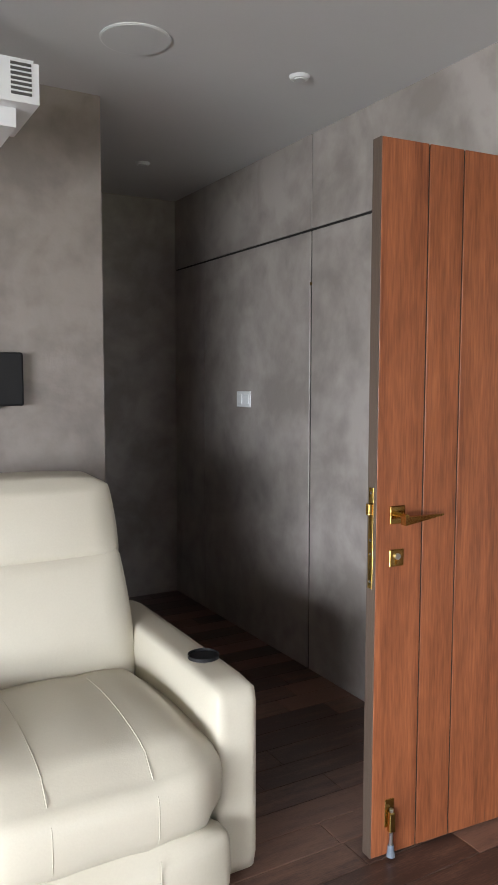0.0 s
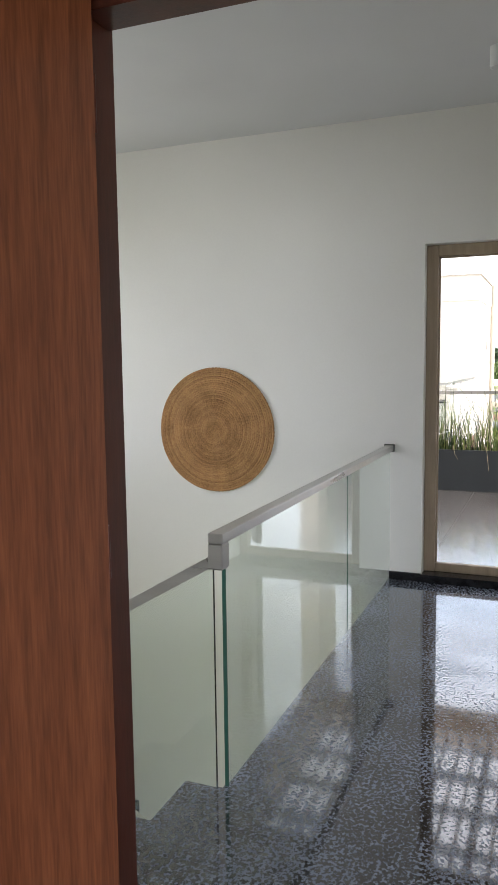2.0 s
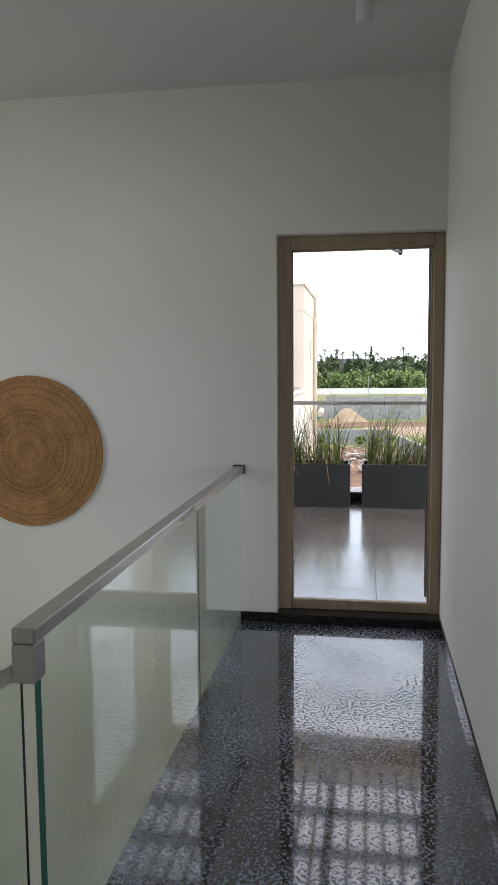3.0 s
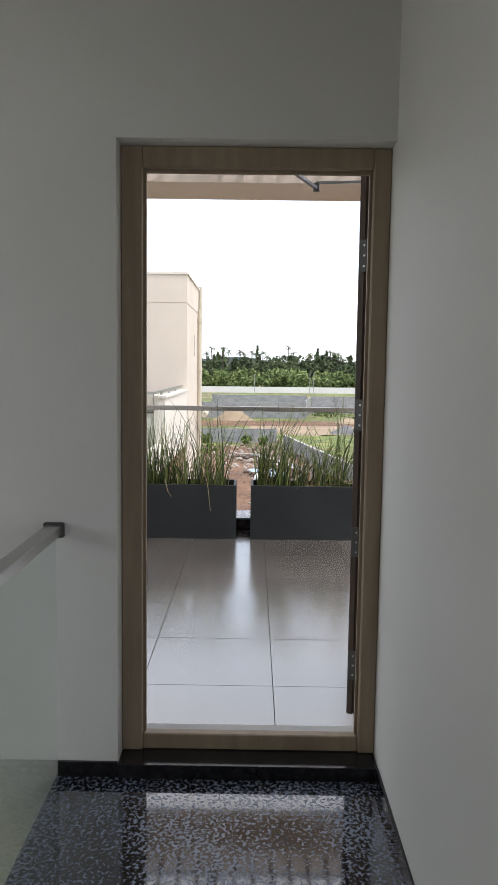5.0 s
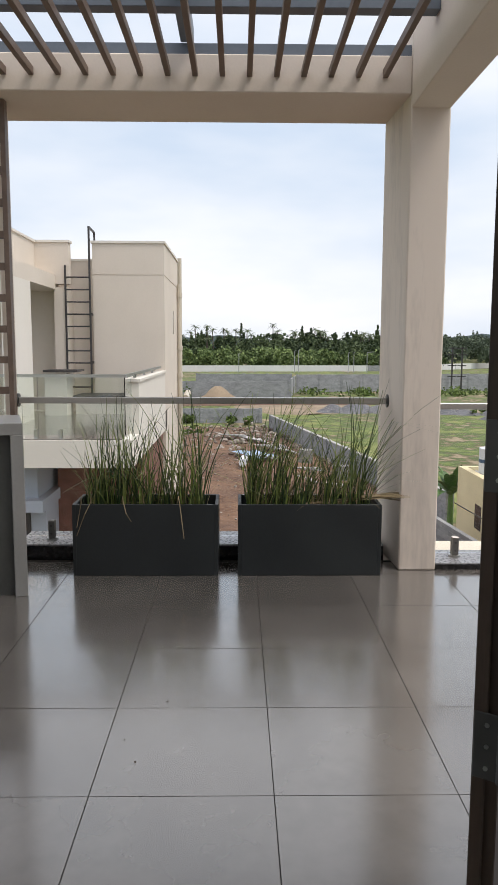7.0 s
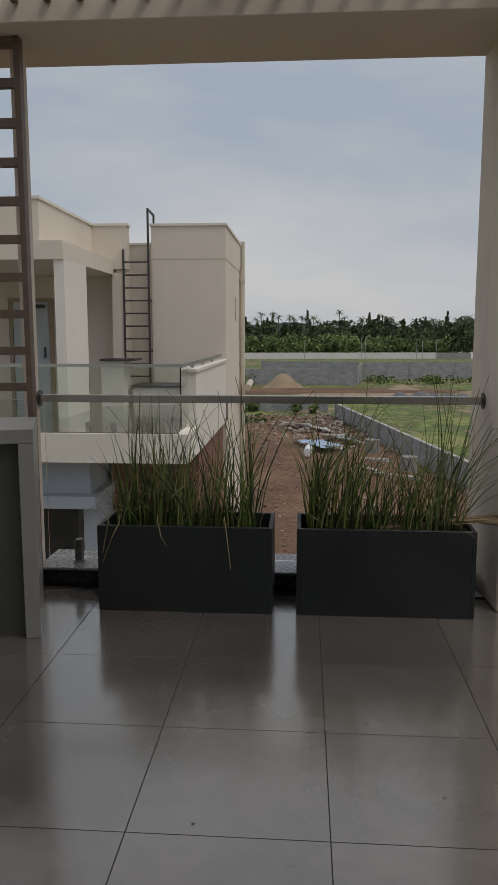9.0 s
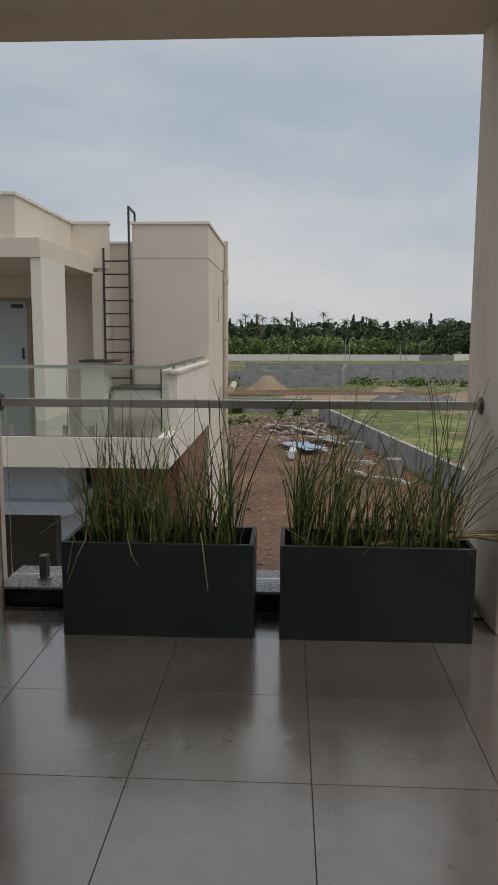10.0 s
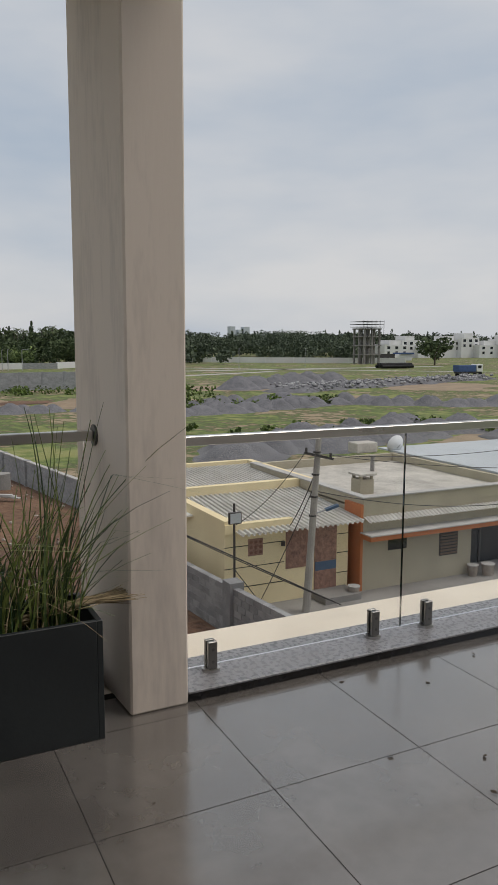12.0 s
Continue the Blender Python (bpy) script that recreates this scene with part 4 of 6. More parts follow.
planter(0.426, 1.333, 11, (0, -0.36))
planter(1.457, 2.372, 29, (0, 0.0))
bend = blades(26, 9.74, 9.86, 0.50, 0.74, 0, 0.45, 0.72, 77, 0.22, 0.004, 3, (0, -1.25))
bend.transform(Matrix.Translation((0, 0, 0.32)))
bend.materials.append(M_REED)
pl_ = new("leaning_foliage", bend)
pl_.parent = bpy.data.objects["reed_plant"]
pl_.matrix_parent_inverse = Matrix.Translation(-ORIGIN["reed_plant"])
pl_["kind"] = "stuff"
dd = bmesh.new()
for y, dy, z, x in ((1.70, -0.03, 0.20, 9.59), (2.25, 0.09, 0.22, 9.595), (2.31, 0.03, 0.27, 9.60), (2.05, -0.05, 0.31, 9.60)):
    ps = [Vector((9.70, y + 0.03, 0.33)), Vector((9.66, y + 0.01, 0.46)), Vector((9.615, y, 0.435)), Vector((x, y + dy * 0.4, 0.36)), Vector((x, y + dy, z))]
    for a, b in zip(ps, ps[1:]):
        rod(dd, a, b, 0.0028, 0.0024, 5)
dd_me = mesh_of("drooping_blades", dd, M_STRAW)
dd_ob = new("drooping_foliage", dd_me)
dd_ob.parent = bpy.data.objects["reed_plant.001"]
dd_ob.matrix_parent_inverse = Matrix.Translation(-ORIGIN["reed_plant.001"])
dd_ob["kind"] = "stuff"
rb = thing("dry_reed_bundle", (9.9, 0.5, 0.41), "bundle of dry brown reeds lying over the planter rim", "reed bundle")
bm = bmesh.new()
rnd = random.Random(5)
for i in range(150):
    k = rnd.random()
    a = Vector((9.78 + rnd.gauss(0, 0.012), 0.86 + rnd.uniform(-0.08, 0.08), 0.36 + rnd.uniform(0, 0.03)))
    m = Vector((9.78 + rnd.gauss(0, 0.014), 0.45, 0.425 + rnd.uniform(0, 0.022)))
    b = Vector((9.78 + rnd.gauss(0, 0.035), 0.235 + rnd.uniform(-0.05, 0.06), 0.445 + rnd.gauss(0, 0.013)))
    rod(bm, a, m, 0.0028, 0.0024, 4)
    rod(bm, m, b, 0.0024, 0.001, 4)
part("straw_tuft", bm, M_STRAW, rb)

# fallen leaves on the tiles
for i, (x, y) in enumerate(((9.45, -0.95), (9.62, -0.62), (9.60, -1.35), (9.05, -0.45), (8.9, -0.75), (8.72, -0.62), (7.9, 1.62), (7.45, 1.69), (8.1, 0.85), (8.35, 1.36), (7.6, 1.75), (9.15, 0.4))):
    bm = bmesh.new()
    a = i * 1.3
    s = 0.016 if i < 6 else 0.007
    q = [bm.verts.new((x + s * math.cos(a + k) * f, y + s * math.sin(a + k) * f, TZ + 0.003 + h)) for k, f, h in ((0, 1, 0.003), (1.2, 0.45, 0.0), (3.14, 0.9, 0.004), (4.6, 0.5, 0.006))]
    bm.faces.new(q)
    bmesh.ops.solidify(bm, geom=bm.faces[:], thickness=0.0015)
    whole("fallen_leaf", bm, M_TRUNK, "small dry brown leaf scrap on the tiles", "leaf", "leaf scraps")

# ---- neighbouring villa ----
nv = thing("neighbour_villa", (22.0, 5.5, GROUND), "beige rendered neighbouring villa with a roof terrace", "house")
XT = 22.64
part("tower_wall", one(box, XT, 26.5, 3.03, 4.67, GROUND, 3.0), M_FAR, nv)
part("tower_joint", one(box, XT + 0.012, 26.48, 3.042, 4.65, 3.0, 3.03), M_FAR, nv)
part("tower_top_wall", one(box, XT, 26.5, 3.03, 4.67, 3.03, 3.73), M_FAR, nv)
part("tower_coping", one(box, XT - 0.03, 26.53, 3.0, 4.70, 3.73, 3.785), M_FARLIGHT, nv)
part("back_wall", one(box, 22.95, 26.5, 4.67, 10.0, GROUND, 3.36), M_FAR, nv)
part("back_coping", one(box, 22.92, 26.5, 4.701, 10.0, 3.36, 3.41), M_FARLIGHT, nv)
part("portal_wall", one(box, 22.45, 22.95, 5.20, 5.52, -0.1, 2.72), M_FAR, nv)
part("parapet", one(box, 19.1, 22.70, 5.935, 6.12, 3.0, 3.72), M_FAR, nv)
part("parapet", one(box, 22.45, 22.70, 5.17, 5.935, 2.8, 3.72), M_FAR, nv)
part("parapet_coping", one(box, 19.07, 22.73, 5.905, 6.15, 3.72, 3.77), M_FARLIGHT, nv)
part("parapet_coping", one(box, 22.42, 22.73, 5.14, 5.905, 3.72, 3.77), M_FARLIGHT, nv)
part("parapet", one(box, 19.1, 19.3, 6.12, 10.0, 3.0, 3.72), M_FAR, nv)
part("canopy_slab", one(box, 18.95, 22.95, 5.48, 10.0, 2.68, 3.0), M_FAR, nv)
part("blade_column", one(box, 18.98, 20.35, 5.48, 5.66, -0.1, 2.68), M_FARLIGHT, nv)
part("blade_column", one(box, 18.98, 20.35, 7.6, 7.8, -0.1, 2.68), M_FARLIGHT, nv)
dr = part("terrace_door", one(box, 22.90, 22.948, 7.12, 7.95, -0.1, 2.12), M_ROOFBLUE, nv, "pale grey blue terrace door")
part("door_casing", one(box, 22.88, 22.949, 7.02, 7.11, -0.1, 2.2), M_TERRWOOD, dr)
part("door_casing", one(box, 22.88, 22.949, 7.96, 8.05, -0.1, 2.2), M_TERRWOOD, dr)
part("door_casing", one(box, 22.88, 22.949, 7.11, 7.96, 2.12, 2.2), M_TERRWOOD, dr)
part("closer", one(box, 22.84, 22.90, 7.2, 7.45, 1.98, 2.06), M_DARKMETAL, dr)
part("pull_handle", one(box, 22.86, 22.90, 7.2, 7.24, 0.85, 1.1), M_DARKMETAL, dr)
part("slab", one(box, 17.0, 22.95, 3.03, 10.0, -0.55, -0.1), M_FARLIGHT, nv)
part("terrace_paving", one(box, 17.05, 22.45, 3.2, 10.0, -0.0995, -0.085), M_TILE, nv)
part("side_wall", one(box, 17.9, XT - 0.001, 3.03, 3.2, -0.0995, 0.80), M_FARLIGHT, nv)
part("side_wall_coping", one(box, 17.86, XT - 0.001, 3.0, 3.23, 0.80, 0.845), M_FARLIGHT, nv)
part("bench", one(box, 21.6, 22.6, 3.25, 4.9, -0.0845, 0.28), M_FARLIGHT, nv)
part("bench_top", one(box, 21.55, 22.62, 3.22, 4.95, 0.2805, 0.32), M_DARKMETAL, nv)
part("counter", one(box, 21.2, 21.8, 5.0, 5.47, -0.0845, 0.85), M_FARLIGHT, nv)
part("counter_top", one(box, 21.1, 21.85, 4.75, 5.475, 0.85, 0.89), M_DARKMETAL, nv)
part("slit_window", one(box, 24.9, 25.1, 3.025, 3.0295, 1.72, 2.32), M_DARKGLASS, nv, "narrow dark window")
part("lower_wall", one(box, 17.6, 22.6, 4.72, 10.0, -1.16, -0.5505), M_FARBLUE, nv)
part("lower_ledge", one(box, 17.35, 22.6, 4.58, 10.0, -1.36, -1.161), M_FARBLUE, nv)
win = part("lower_window", one(box, 17.75, 17.78, 4.95, 10.0, -4.2, -1.361), M_DARKGLASS, nv, "dark glazed lower window")
for y in (4.93, 6.4, 7.9):
    part("mullion", one(box, 17.70, 17.80, y - 0.04, y + 0.04, -4.2, -1.361), M_DARKMETAL, win)
part("lower_pier", one(box, 17.7, 22.6, 4.62, 4.88, GROUND, -1.361), M_FARBLUE, nv)
part("lower_cladding", one(box, 18.6, 22.6, 3.1, 4.62, GROUND, -0.5505), M_BRICK, nv, "dark red clad lower wall")
part("lower_slab", one(box, 17.2, 22.6, 3.03, 10.0, -4.45, -4.2), M_FARLIGHT, nv)
for x, y, z0, z1 in ((26.62, 2.98, GROUND, 3.85), (26.2, 2.96, GROUND, 3.1)):
    part("drain_pipe", one(rod, (x, y, z0), (x, y, z1), 0.06), M_PIPE, nv, "cream plastic drain pipe")
for z in (-2.2, 0.55, 1.3, 2.75):
    part("pipe_collar", one(rod, (26.2, 2.96, z), (26.2, 2.96, z + 0.12), 0.085), M_PIPE, nv)
part("pipe_elbow", one(rod, (25.4, 2.75, 0.02), (26.4, 2.75, 0.10), 0.085), M_PIPE, nv)
rl = thing("villa_balustrade", (17.15, 5, -0.1), "clear glass balustrade with steel rail on the villa terrace", "balustrade")
for y0, y1 in ((3.16, 4.55), (4.56, 6.2), (6.21, 8.0)):
    p = part("glass_pane", one(box, 17.14, 17.16, y0, y1, -0.03, 0.92), M_GLASS, rl)
    p.visible_shadow = False
p = part("glass_pane", one(box, 17.16, 18.2, 3.15, 3.165, -0.03, 0.92), M_GLASS, rl)
p.visible_shadow = False
part("handrail", one(box, 17.12, 17.18, 3.12, 8.0, 0.9, 0.95), M_STEEL, rl)
part("handrail", one(box, 17.18, 22.6, 3.12, 3.175, 0.9, 0.95), M_STEEL, rl)
for x in (18.3, 19.6, 21.0):
    part("rail_post", one(box, x, x + 0.05, 3.125, 3.17, 0.846, 0.9), M_STEEL, rl)
for y in (3.45, 4.2, 4.6, 5.4, 6.4):
    part("clamp", one(box, 17.12, 17.18, y - 0.03, y + 0.03, -0.085, 0.06), M_STEEL, rl)
ld = thing("roof_ladder", (22.6, 5.0, 0.1), "dark steel roof access ladder on the villa wall", "ladder")
part("rail", one(bar, (22.45, 5.25, 0.10), (22.45, 5.25, 3.22), 0.04, 0.05), M_DARKMETAL, ld)
part("rail", one(bar, (22.45, 4.70, 0.10), (22.45, 4.70, 4.08), 0.04, 0.05), M_DARKMETAL, ld)
part("hoop", one(bar, (22.45, 4.70, 4.06), (22.9, 4.66, 4.0), 0.04, 0.04), M_DARKMETAL, ld)
part("hoop", one(bar, (22.9, 4.66, 4.0), (22.9, 4.66, 3.6), 0.04, 0.04), M_DARKMETAL, ld)
part("hoop", one(bar, (22.45, 5.25, 3.2), (22.9, 5.25, 3.15), 0.04, 0.04), M_DARKMETAL, ld)
for k in range(11):
    part("rung", one(rod, (22.45, 4.70, 0.19 + 0.276 * k), (22.45, 5.25, 0.19 + 0.276 * k), 0.017, n=8), M_DARKMETAL, ld)
for z in (1.0, 2.1):
    for y in (4.70, 5.25):
        part("bracket", one(box, 22.45, 22.95, y - 0.03, y + 0.03, z, z + 0.05), M_DARKMETAL, ld)

# ---- ground, lot and tracks ----
bm = bmesh.new()
bmesh.ops.create_grid(bm, x_segments=2, y_segments=2, size=3500, matrix=Matrix.Translation((300, 0, GROUND)))
struct("ground", bm, M_GRASS, "rough grassy open land reaching to the horizon", "ground")


def patch(name, cx, cy, rx, ry, mat, lift, label, seed, turn=0.0, n=46, jag=0.22):
    rnd = random.Random(seed)
    bm = bmesh.new()
    ph = [rnd.uniform(0, 6.28) for _ in range(5)]
    vs = []
    for k in range(n):
        a = 6.2832 * k / n
        r = 1 + jag * sum(math.sin(a * (i + 2) + ph[i]) / (i + 1.5) for i in range(5)) + rnd.uniform(-0.05, 0.05)
        x, y = rx * r * math.cos(a), ry * r * math.sin(a)
        vs.append(bm.verts.new((cx + x * math.cos(turn) - y * math.sin(turn), cy + x * math.sin(turn) + y * math.cos(turn), GROUND + lift)))
    bm.faces.new(vs)
    bmesh.ops.triangulate(bm, faces=bm.faces[:])
    return struct(name, bm, mat, label, "ground")


bm = bmesh.new()
GX, GY = 46, 18
lot = [[None] * (GY + 1) for _ in range(GX + 1)]
for i in range(GX + 1):
    for j in range(GY + 1):
        x = 11 + 72 * i / GX
        yl = -2.2 - max(0, 80 - x) * 0.165 if x > 44 else -8.2
        y = yl + (14 - yl) * j / GY
        h = 0.25 * noise.noise((x * 0.25, y * 0.25, 3)) + 0.12 * noise.noise((x * 0.9, y * 0.9, 7))
        edge = min(1, j / 2, (GY - j) / 2, i / 2, (GX - i) / 2)
        lot[i][j] = bm.verts.new((x, y, GROUND + 0.05 + max(0, 0.3 + h) * edge))
for i in range(GX):
    for j in range(GY):
        bm.faces.new((lot[i][j], lot[i + 1][j], lot[i + 1][j + 1], lot[i][j + 1]))
struct("earth_lot", bm, M_DIRT, "bare red brown earth lot with tracks", "ground")
patch("sandy_patch", 112, -8, 14, 9, M_SAND, 0.03, "sandy bare strip in the grass", 5)
patch("sandy_patch", 108, -33, 10, 12, M_SAND, 0.03, "sandy bare strip in the grass", 6, 0.2)
patch("earth_strip", 118, 0, 5, 26, M_DIRT, 0.06, "dug red earth strip", 7, 0.05)
patch("sandy_patch", 141, -62, 9, 13, M_SAND, 0.03, "sandy bare strip in the grass", 8, 0.3)
patch("sandy_patch", 106, -66, 5, 9, M_SAND, 0.04, "sandy bare strip in the grass", 9, 0.4)
patch("sandy_patch", 130, -105, 12, 16, M_SAND, 0.03, "sandy bare strip in the grass", 10, 0.4)
patch("sandy_patch", 52, -42, 5, 14, M_SAND, 0.03, "sandy bare strip in the grass", 12, 0.5)
patch("yard", 28, -17, 4.5, 13, M_CONC, 0.03, "grey concrete yard before the houses", 13, 0.0, 40, 0.08)
for (x, y, w, l, a) in ((235, -110, 5, 190, 0.12), (190, -60, 4, 120, 0.5), (214, -150, 4, 140, -0.75)):
    bm = bmesh.new()
    bmesh.ops.create_grid(bm, x_segments=1, y_segments=1, size=0.5, matrix=Matrix.Translation((x, y, GROUND + 0.07)) @ Matrix.Rotation(a, 4, "Z") @ Matrix.Diagonal((w, l, 1, 1)))
    struct("site_road", bm, M_CAP, "pale concrete site road", "road")


def heaps(name, centres, mat, label, seed, nr=7, ns=18, rough=0.16):
    """Heaps of loose stuff with uneven outlines, one mesh."""
    rnd = random.Random(seed)
    vs, fs = [], []
    for cx, cy, r, h in centres:
        base = len(vs)
        vs.append((cx, cy, GROUND + h))
        ph = rnd.uniform(0, 6.28)
        for i in range(1, nr + 1):
            t = i / nr
            for k in range(ns):
                a = 6.2832 * k / ns + ph
                rr = r * 1.15 * t * (1 + 0.6 * rough * rnd.uniform(-1, 1))
                z = h * (0.5 + 0.5 * math.cos(math.pi * t)) ** 0.85 * (1 + 0.5 * rough * rnd.uniform(-1, 1)) if i < nr else -0.05
                vs.append((cx + rr * math.cos(a), cy + rr * math.sin(a), GROUND + z))
        for k in range(ns):
            fs.append((base, base + 1 + k, base + 1 + (k + 1) % ns))
        for i in range(nr - 1):
            o = base + 1 + i * ns
            for k in range(ns):
                fs.append((o + k, o + ns + k, o + ns + (k + 1) % ns, o + (k + 1) % ns))
    me = bpy.data.meshes.new(name)
    me.from_pydata(vs, [], fs)
    me.materials.append(mat)
    me.polygons.foreach_set("use_smooth", [True] * len(me.polygons))
    return tagged(new(name, me), label, "heap", kind="stuff")


def rocks(name, spots, mat, label, seed):
    """Loose angular stones, each a squashed icosahedron; spots: x, y, height of its centre, radius."""
    rnd = random.Random(seed)
    g = (1 + 5 ** 0.5) / 2
    ico = [Vector(v).normalized() for v in ((-1, g, 0), (1, g, 0), (-1, -g, 0), (1, -g, 0), (0, -1, g), (0, 1, g), (0, -1, -g), (0, 1, -g), (g, 0, -1), (g, 0, 1), (-g, 0, -1), (-g, 0, 1))]
    tri = ((0, 11, 5), (0, 5, 1), (0, 1, 7), (0, 7, 10), (0, 10, 11), (1, 5, 9), (5, 11, 4), (11, 10, 2), (10, 7, 6), (7, 1, 8),
           (3, 9, 4), (3, 4, 2), (3, 2, 6), (3, 6, 8), (3, 8, 9), (4, 9, 5), (2, 4, 11), (6, 2, 10), (8, 6, 7), (9, 8, 1))
    vs, fs = [], []
    for x, y, z, r in spots:
        b = len(vs)
        k = (rnd.uniform(0.7, 1.3), rnd.uniform(0.7, 1.3), rnd.uniform(0.45, 0.9))
        vs += [(x + v.x * r * k[0] * rnd.uniform(0.75, 1.2), y + v.y * r * k[1] * rnd.uniform(0.75, 1.2), GROUND + z + v.z * r * k[2]) for v in ico]
        fs += [(b + i, b + j, b + l) for i, j, l in tri]
    me = bpy.data.meshes.new(name)
    me.from_pydata(vs, [], fs)
    me.materials.append(mat)
    return tagged(new(name, me), label, "stones", kind="stuff")


rnd = random.Random(21)


def row(x0, y0, x1, y1, n, r, h, spread=1.5):
    return [(x0 + (x1 - x0) * i / n + rnd.uniform(-spread, spread), y0 + (y1 - y0) * i / n + rnd.uniform(-spread, spread), r * rnd.uniform(0.75, 1.25), h * rnd.uniform(0.7, 1.3)) for i in range(n + 1)]


heaps("gravel_heaps", row(58, -23, 66, -50, 15, 2.6, 1.35) + row(61, -24, 70, -50, 14, 2.4, 1.25) + row(58, -52, 55, -66, 9, 2.8, 1.4), M_GRAVEL, "row of grey gravel heaps behind the houses", 1)
heaps("gravel_heaps", row(92, -30, 100, -61, 22, 2.4, 1.2) + row(97, -62, 84, -84, 16, 2.6, 1.25) + row(104, -34, 108, -58, 12, 2.8, 1.0), M_GRAVEL, "long row of grey gravel heaps in the field", 2)
heaps("gravel_heaps", row(138, -62, 160, -96, 16, 4.2, 2.2, 3), M_GRAVEL, "bank of grey gravel in the field", 3)
heaps("gravel_heaps", row(103, -12, 100, -30, 9, 2.0, 1.1), M_GRAVEL, "low gravel heaps beyond the boundary wall", 8)
heaps("earth_heap", [(126, 4.5, 3.0, 2.1), (122, -14, 2.5, 0.5), (112, -22, 3.0, 0.5), (118, -26, 3.0, 0.5)], M_SAND, "sandy earth heap near the block wall", 4)
heaps("stone_bank", [(128 + 26 * i / 40 + rnd.uniform(-2, 2), -66 - 72 * i / 40, rnd.uniform(3, 4.5), rnd.uniform(0.7, 1.3)) for i in range(41)], M_GRAVEL, "low grey bank under the broken stones", 5)
rocks("broken_stones", [(128 + 26 * t + rnd.gauss(0, 2.4), -66 - 72 * t + rnd.uniform(-1.5, 1.5), rnd.uniform(0.3, 1.2), rnd.uniform(0.18, 0.5)) for t in [i / 1100 for i in range(1100)]], M_STONES, "long heap of pale broken stones", 5)
rub = []
for i in range(950):
    x = rnd.uniform(26, 82)
    y = rnd.uniform(-2.2 - max(0, 80 - x) * 0.165 + 0.4, 11) if x > 44 else rnd.uniform(-6, 11)
    k = 1.0 if x > 58 else 0.55
    rub.append((x, y, 0.32 + 0.1 * rnd.random(), rnd.uniform(0.05, 0.22) * k))
for i in range(240):
    rub.append((rnd.gauss(70, 5), rnd.gauss(0.5, 2.0), rnd.uniform(0.3, 0.55), rnd.uniform(0.08, 0.28)))
rocks("rubble", rub, M_RUBBLE, "scattered pale stones and building rubble", 6)

# debris on the lot
tp = thing("tarpaulin", (58.5, 0.4, GROUND), "crumpled pale blue plastic sheet on the earth", "tarpaulin")
bm = bmesh.new()
bmesh.ops.create_grid(bm, x_segments=12, y_segments=8, size=0.5, matrix=Matrix.Translation((58.8, 0.1, GROUND + 0.75)) @ Matrix.Rotation(0.5, 4, "Z") @ Matrix.Diagonal((3.6, 1.9, 1, 1)))
for v in bm.verts:
    v.co.z += 0.16 * noise.noise(v.co * 1.3)
part("sheet", bm, M_BLUETARP, tp)
pr = thing("plastic_roll", (55, 0.9, GROUND), "white plastic roll lying on the earth", "roll")
part("roll", one(rod, (54.4, 1.0, GROUND + 0.75), (56.4, 0.9, GROUND + 0.75), 0.26, n=14), M_WPLAST, pr)
for i, (x, y, a, l) in enumerate(((62, -2.2, 0.6, 2.2), (63, -2.6, 1.1, 1.8), (66, -1.0, 0.2, 2.6), (57, -1.5, 0.9, 1.2), (60, -3.0, 0.4, 2.0), (52, -4.2, 1.2, 1.6), (48, -3.2, 0.3, 1.2), (46, -5.2, 0.8, 1.6), (70, 0.4, 1.0, 2.4))):
    bm = bmesh.new()
    for k in range(3):
        bar(bm, (x + 0.2 * k, y + 0.15 * k, GROUND + 0.62 + 0.06 * k), (x + 0.2 * k + l * math.cos(a + 0.2 * k), y + 0.15 * k + l * math.sin(a + 0.2 * k), GROUND + 0.66 + 0.06 * k), 0.28, 0.05)
    whole("plank_scrap", bm, M_CAP, "pile of pale board scraps on the earth lot", "scrap", "board scraps")
for x, y in ((57, -3.4), (50, -4.9)):
    bx = thing("concrete_drum", (x, y, GROUND), "grey concrete ring standing on the lot", "concrete ring")
    part("ring", one(rod, (x, y, GROUND + 0.3), (x, y, GROUND + 1.3), 0.5, n=18), M_CONC, bx)


def block_wall(name, a, b, h, mat, label, posts=3.0, cap=True, lift=0.0):
    """A straight wall from a to b with piers and a cap."""
    t = thing(name, (a[0], a[1], GROUND), label, "wall")
    t["kind"] = "structure"
    a3, b3 = Vector((a[0], a[1], GROUND + h / 2)), Vector((b[0], b[1], GROUND + h / 2))
    part("wall_body", one(bar, a3, b3, 0.2, h), mat, t)
    n = max(1, int((b3 - a3).length / posts))
    for i in range(n + 1):
        p = a3.lerp(b3, i / n)
        part("pier", one(box, p.x - 0.19, p.x + 0.19, p.y - 0.19, p.y + 0.19, GROUND, GROUND + h + 0.08), mat, t)
    if cap:
        part("cap", one(bar, a3 + Vector((0, 0, h / 2 + 0.03)), b3 + Vector((0, 0, h / 2 + 0.03)), 0.26, 0.06), M_CAP, t)
    return t


block_wall("boundary_wall", (80.4, -2.0), (40, -8.7), 1.55, M_BLOCKFAR, "grey concrete block boundary wall beside the earth lot", 4)
block_wall("boundary_wall_end", (88.5, -1.2), (88.5, 30), 1.6, M_BLOCKFAR, "low grey block wall at the end of the lot", 4, False)
block_wall("block_wall_near", (131, -7.4), (131, 40), 2.7, M_BLOCKFAR, "grey block wall across the field", 4, False)
block_wall("block_wall_return", (131.5, -7.47), (145, -9.2), 3.0, M_BLOCKFAR, "grey block wall return", 5, False)
block_wall("block_wall_far", (146.3, 9), (146.3, -8.6), 3.4, M_BLOCKFAR, "taller grey block wall", 4, False)
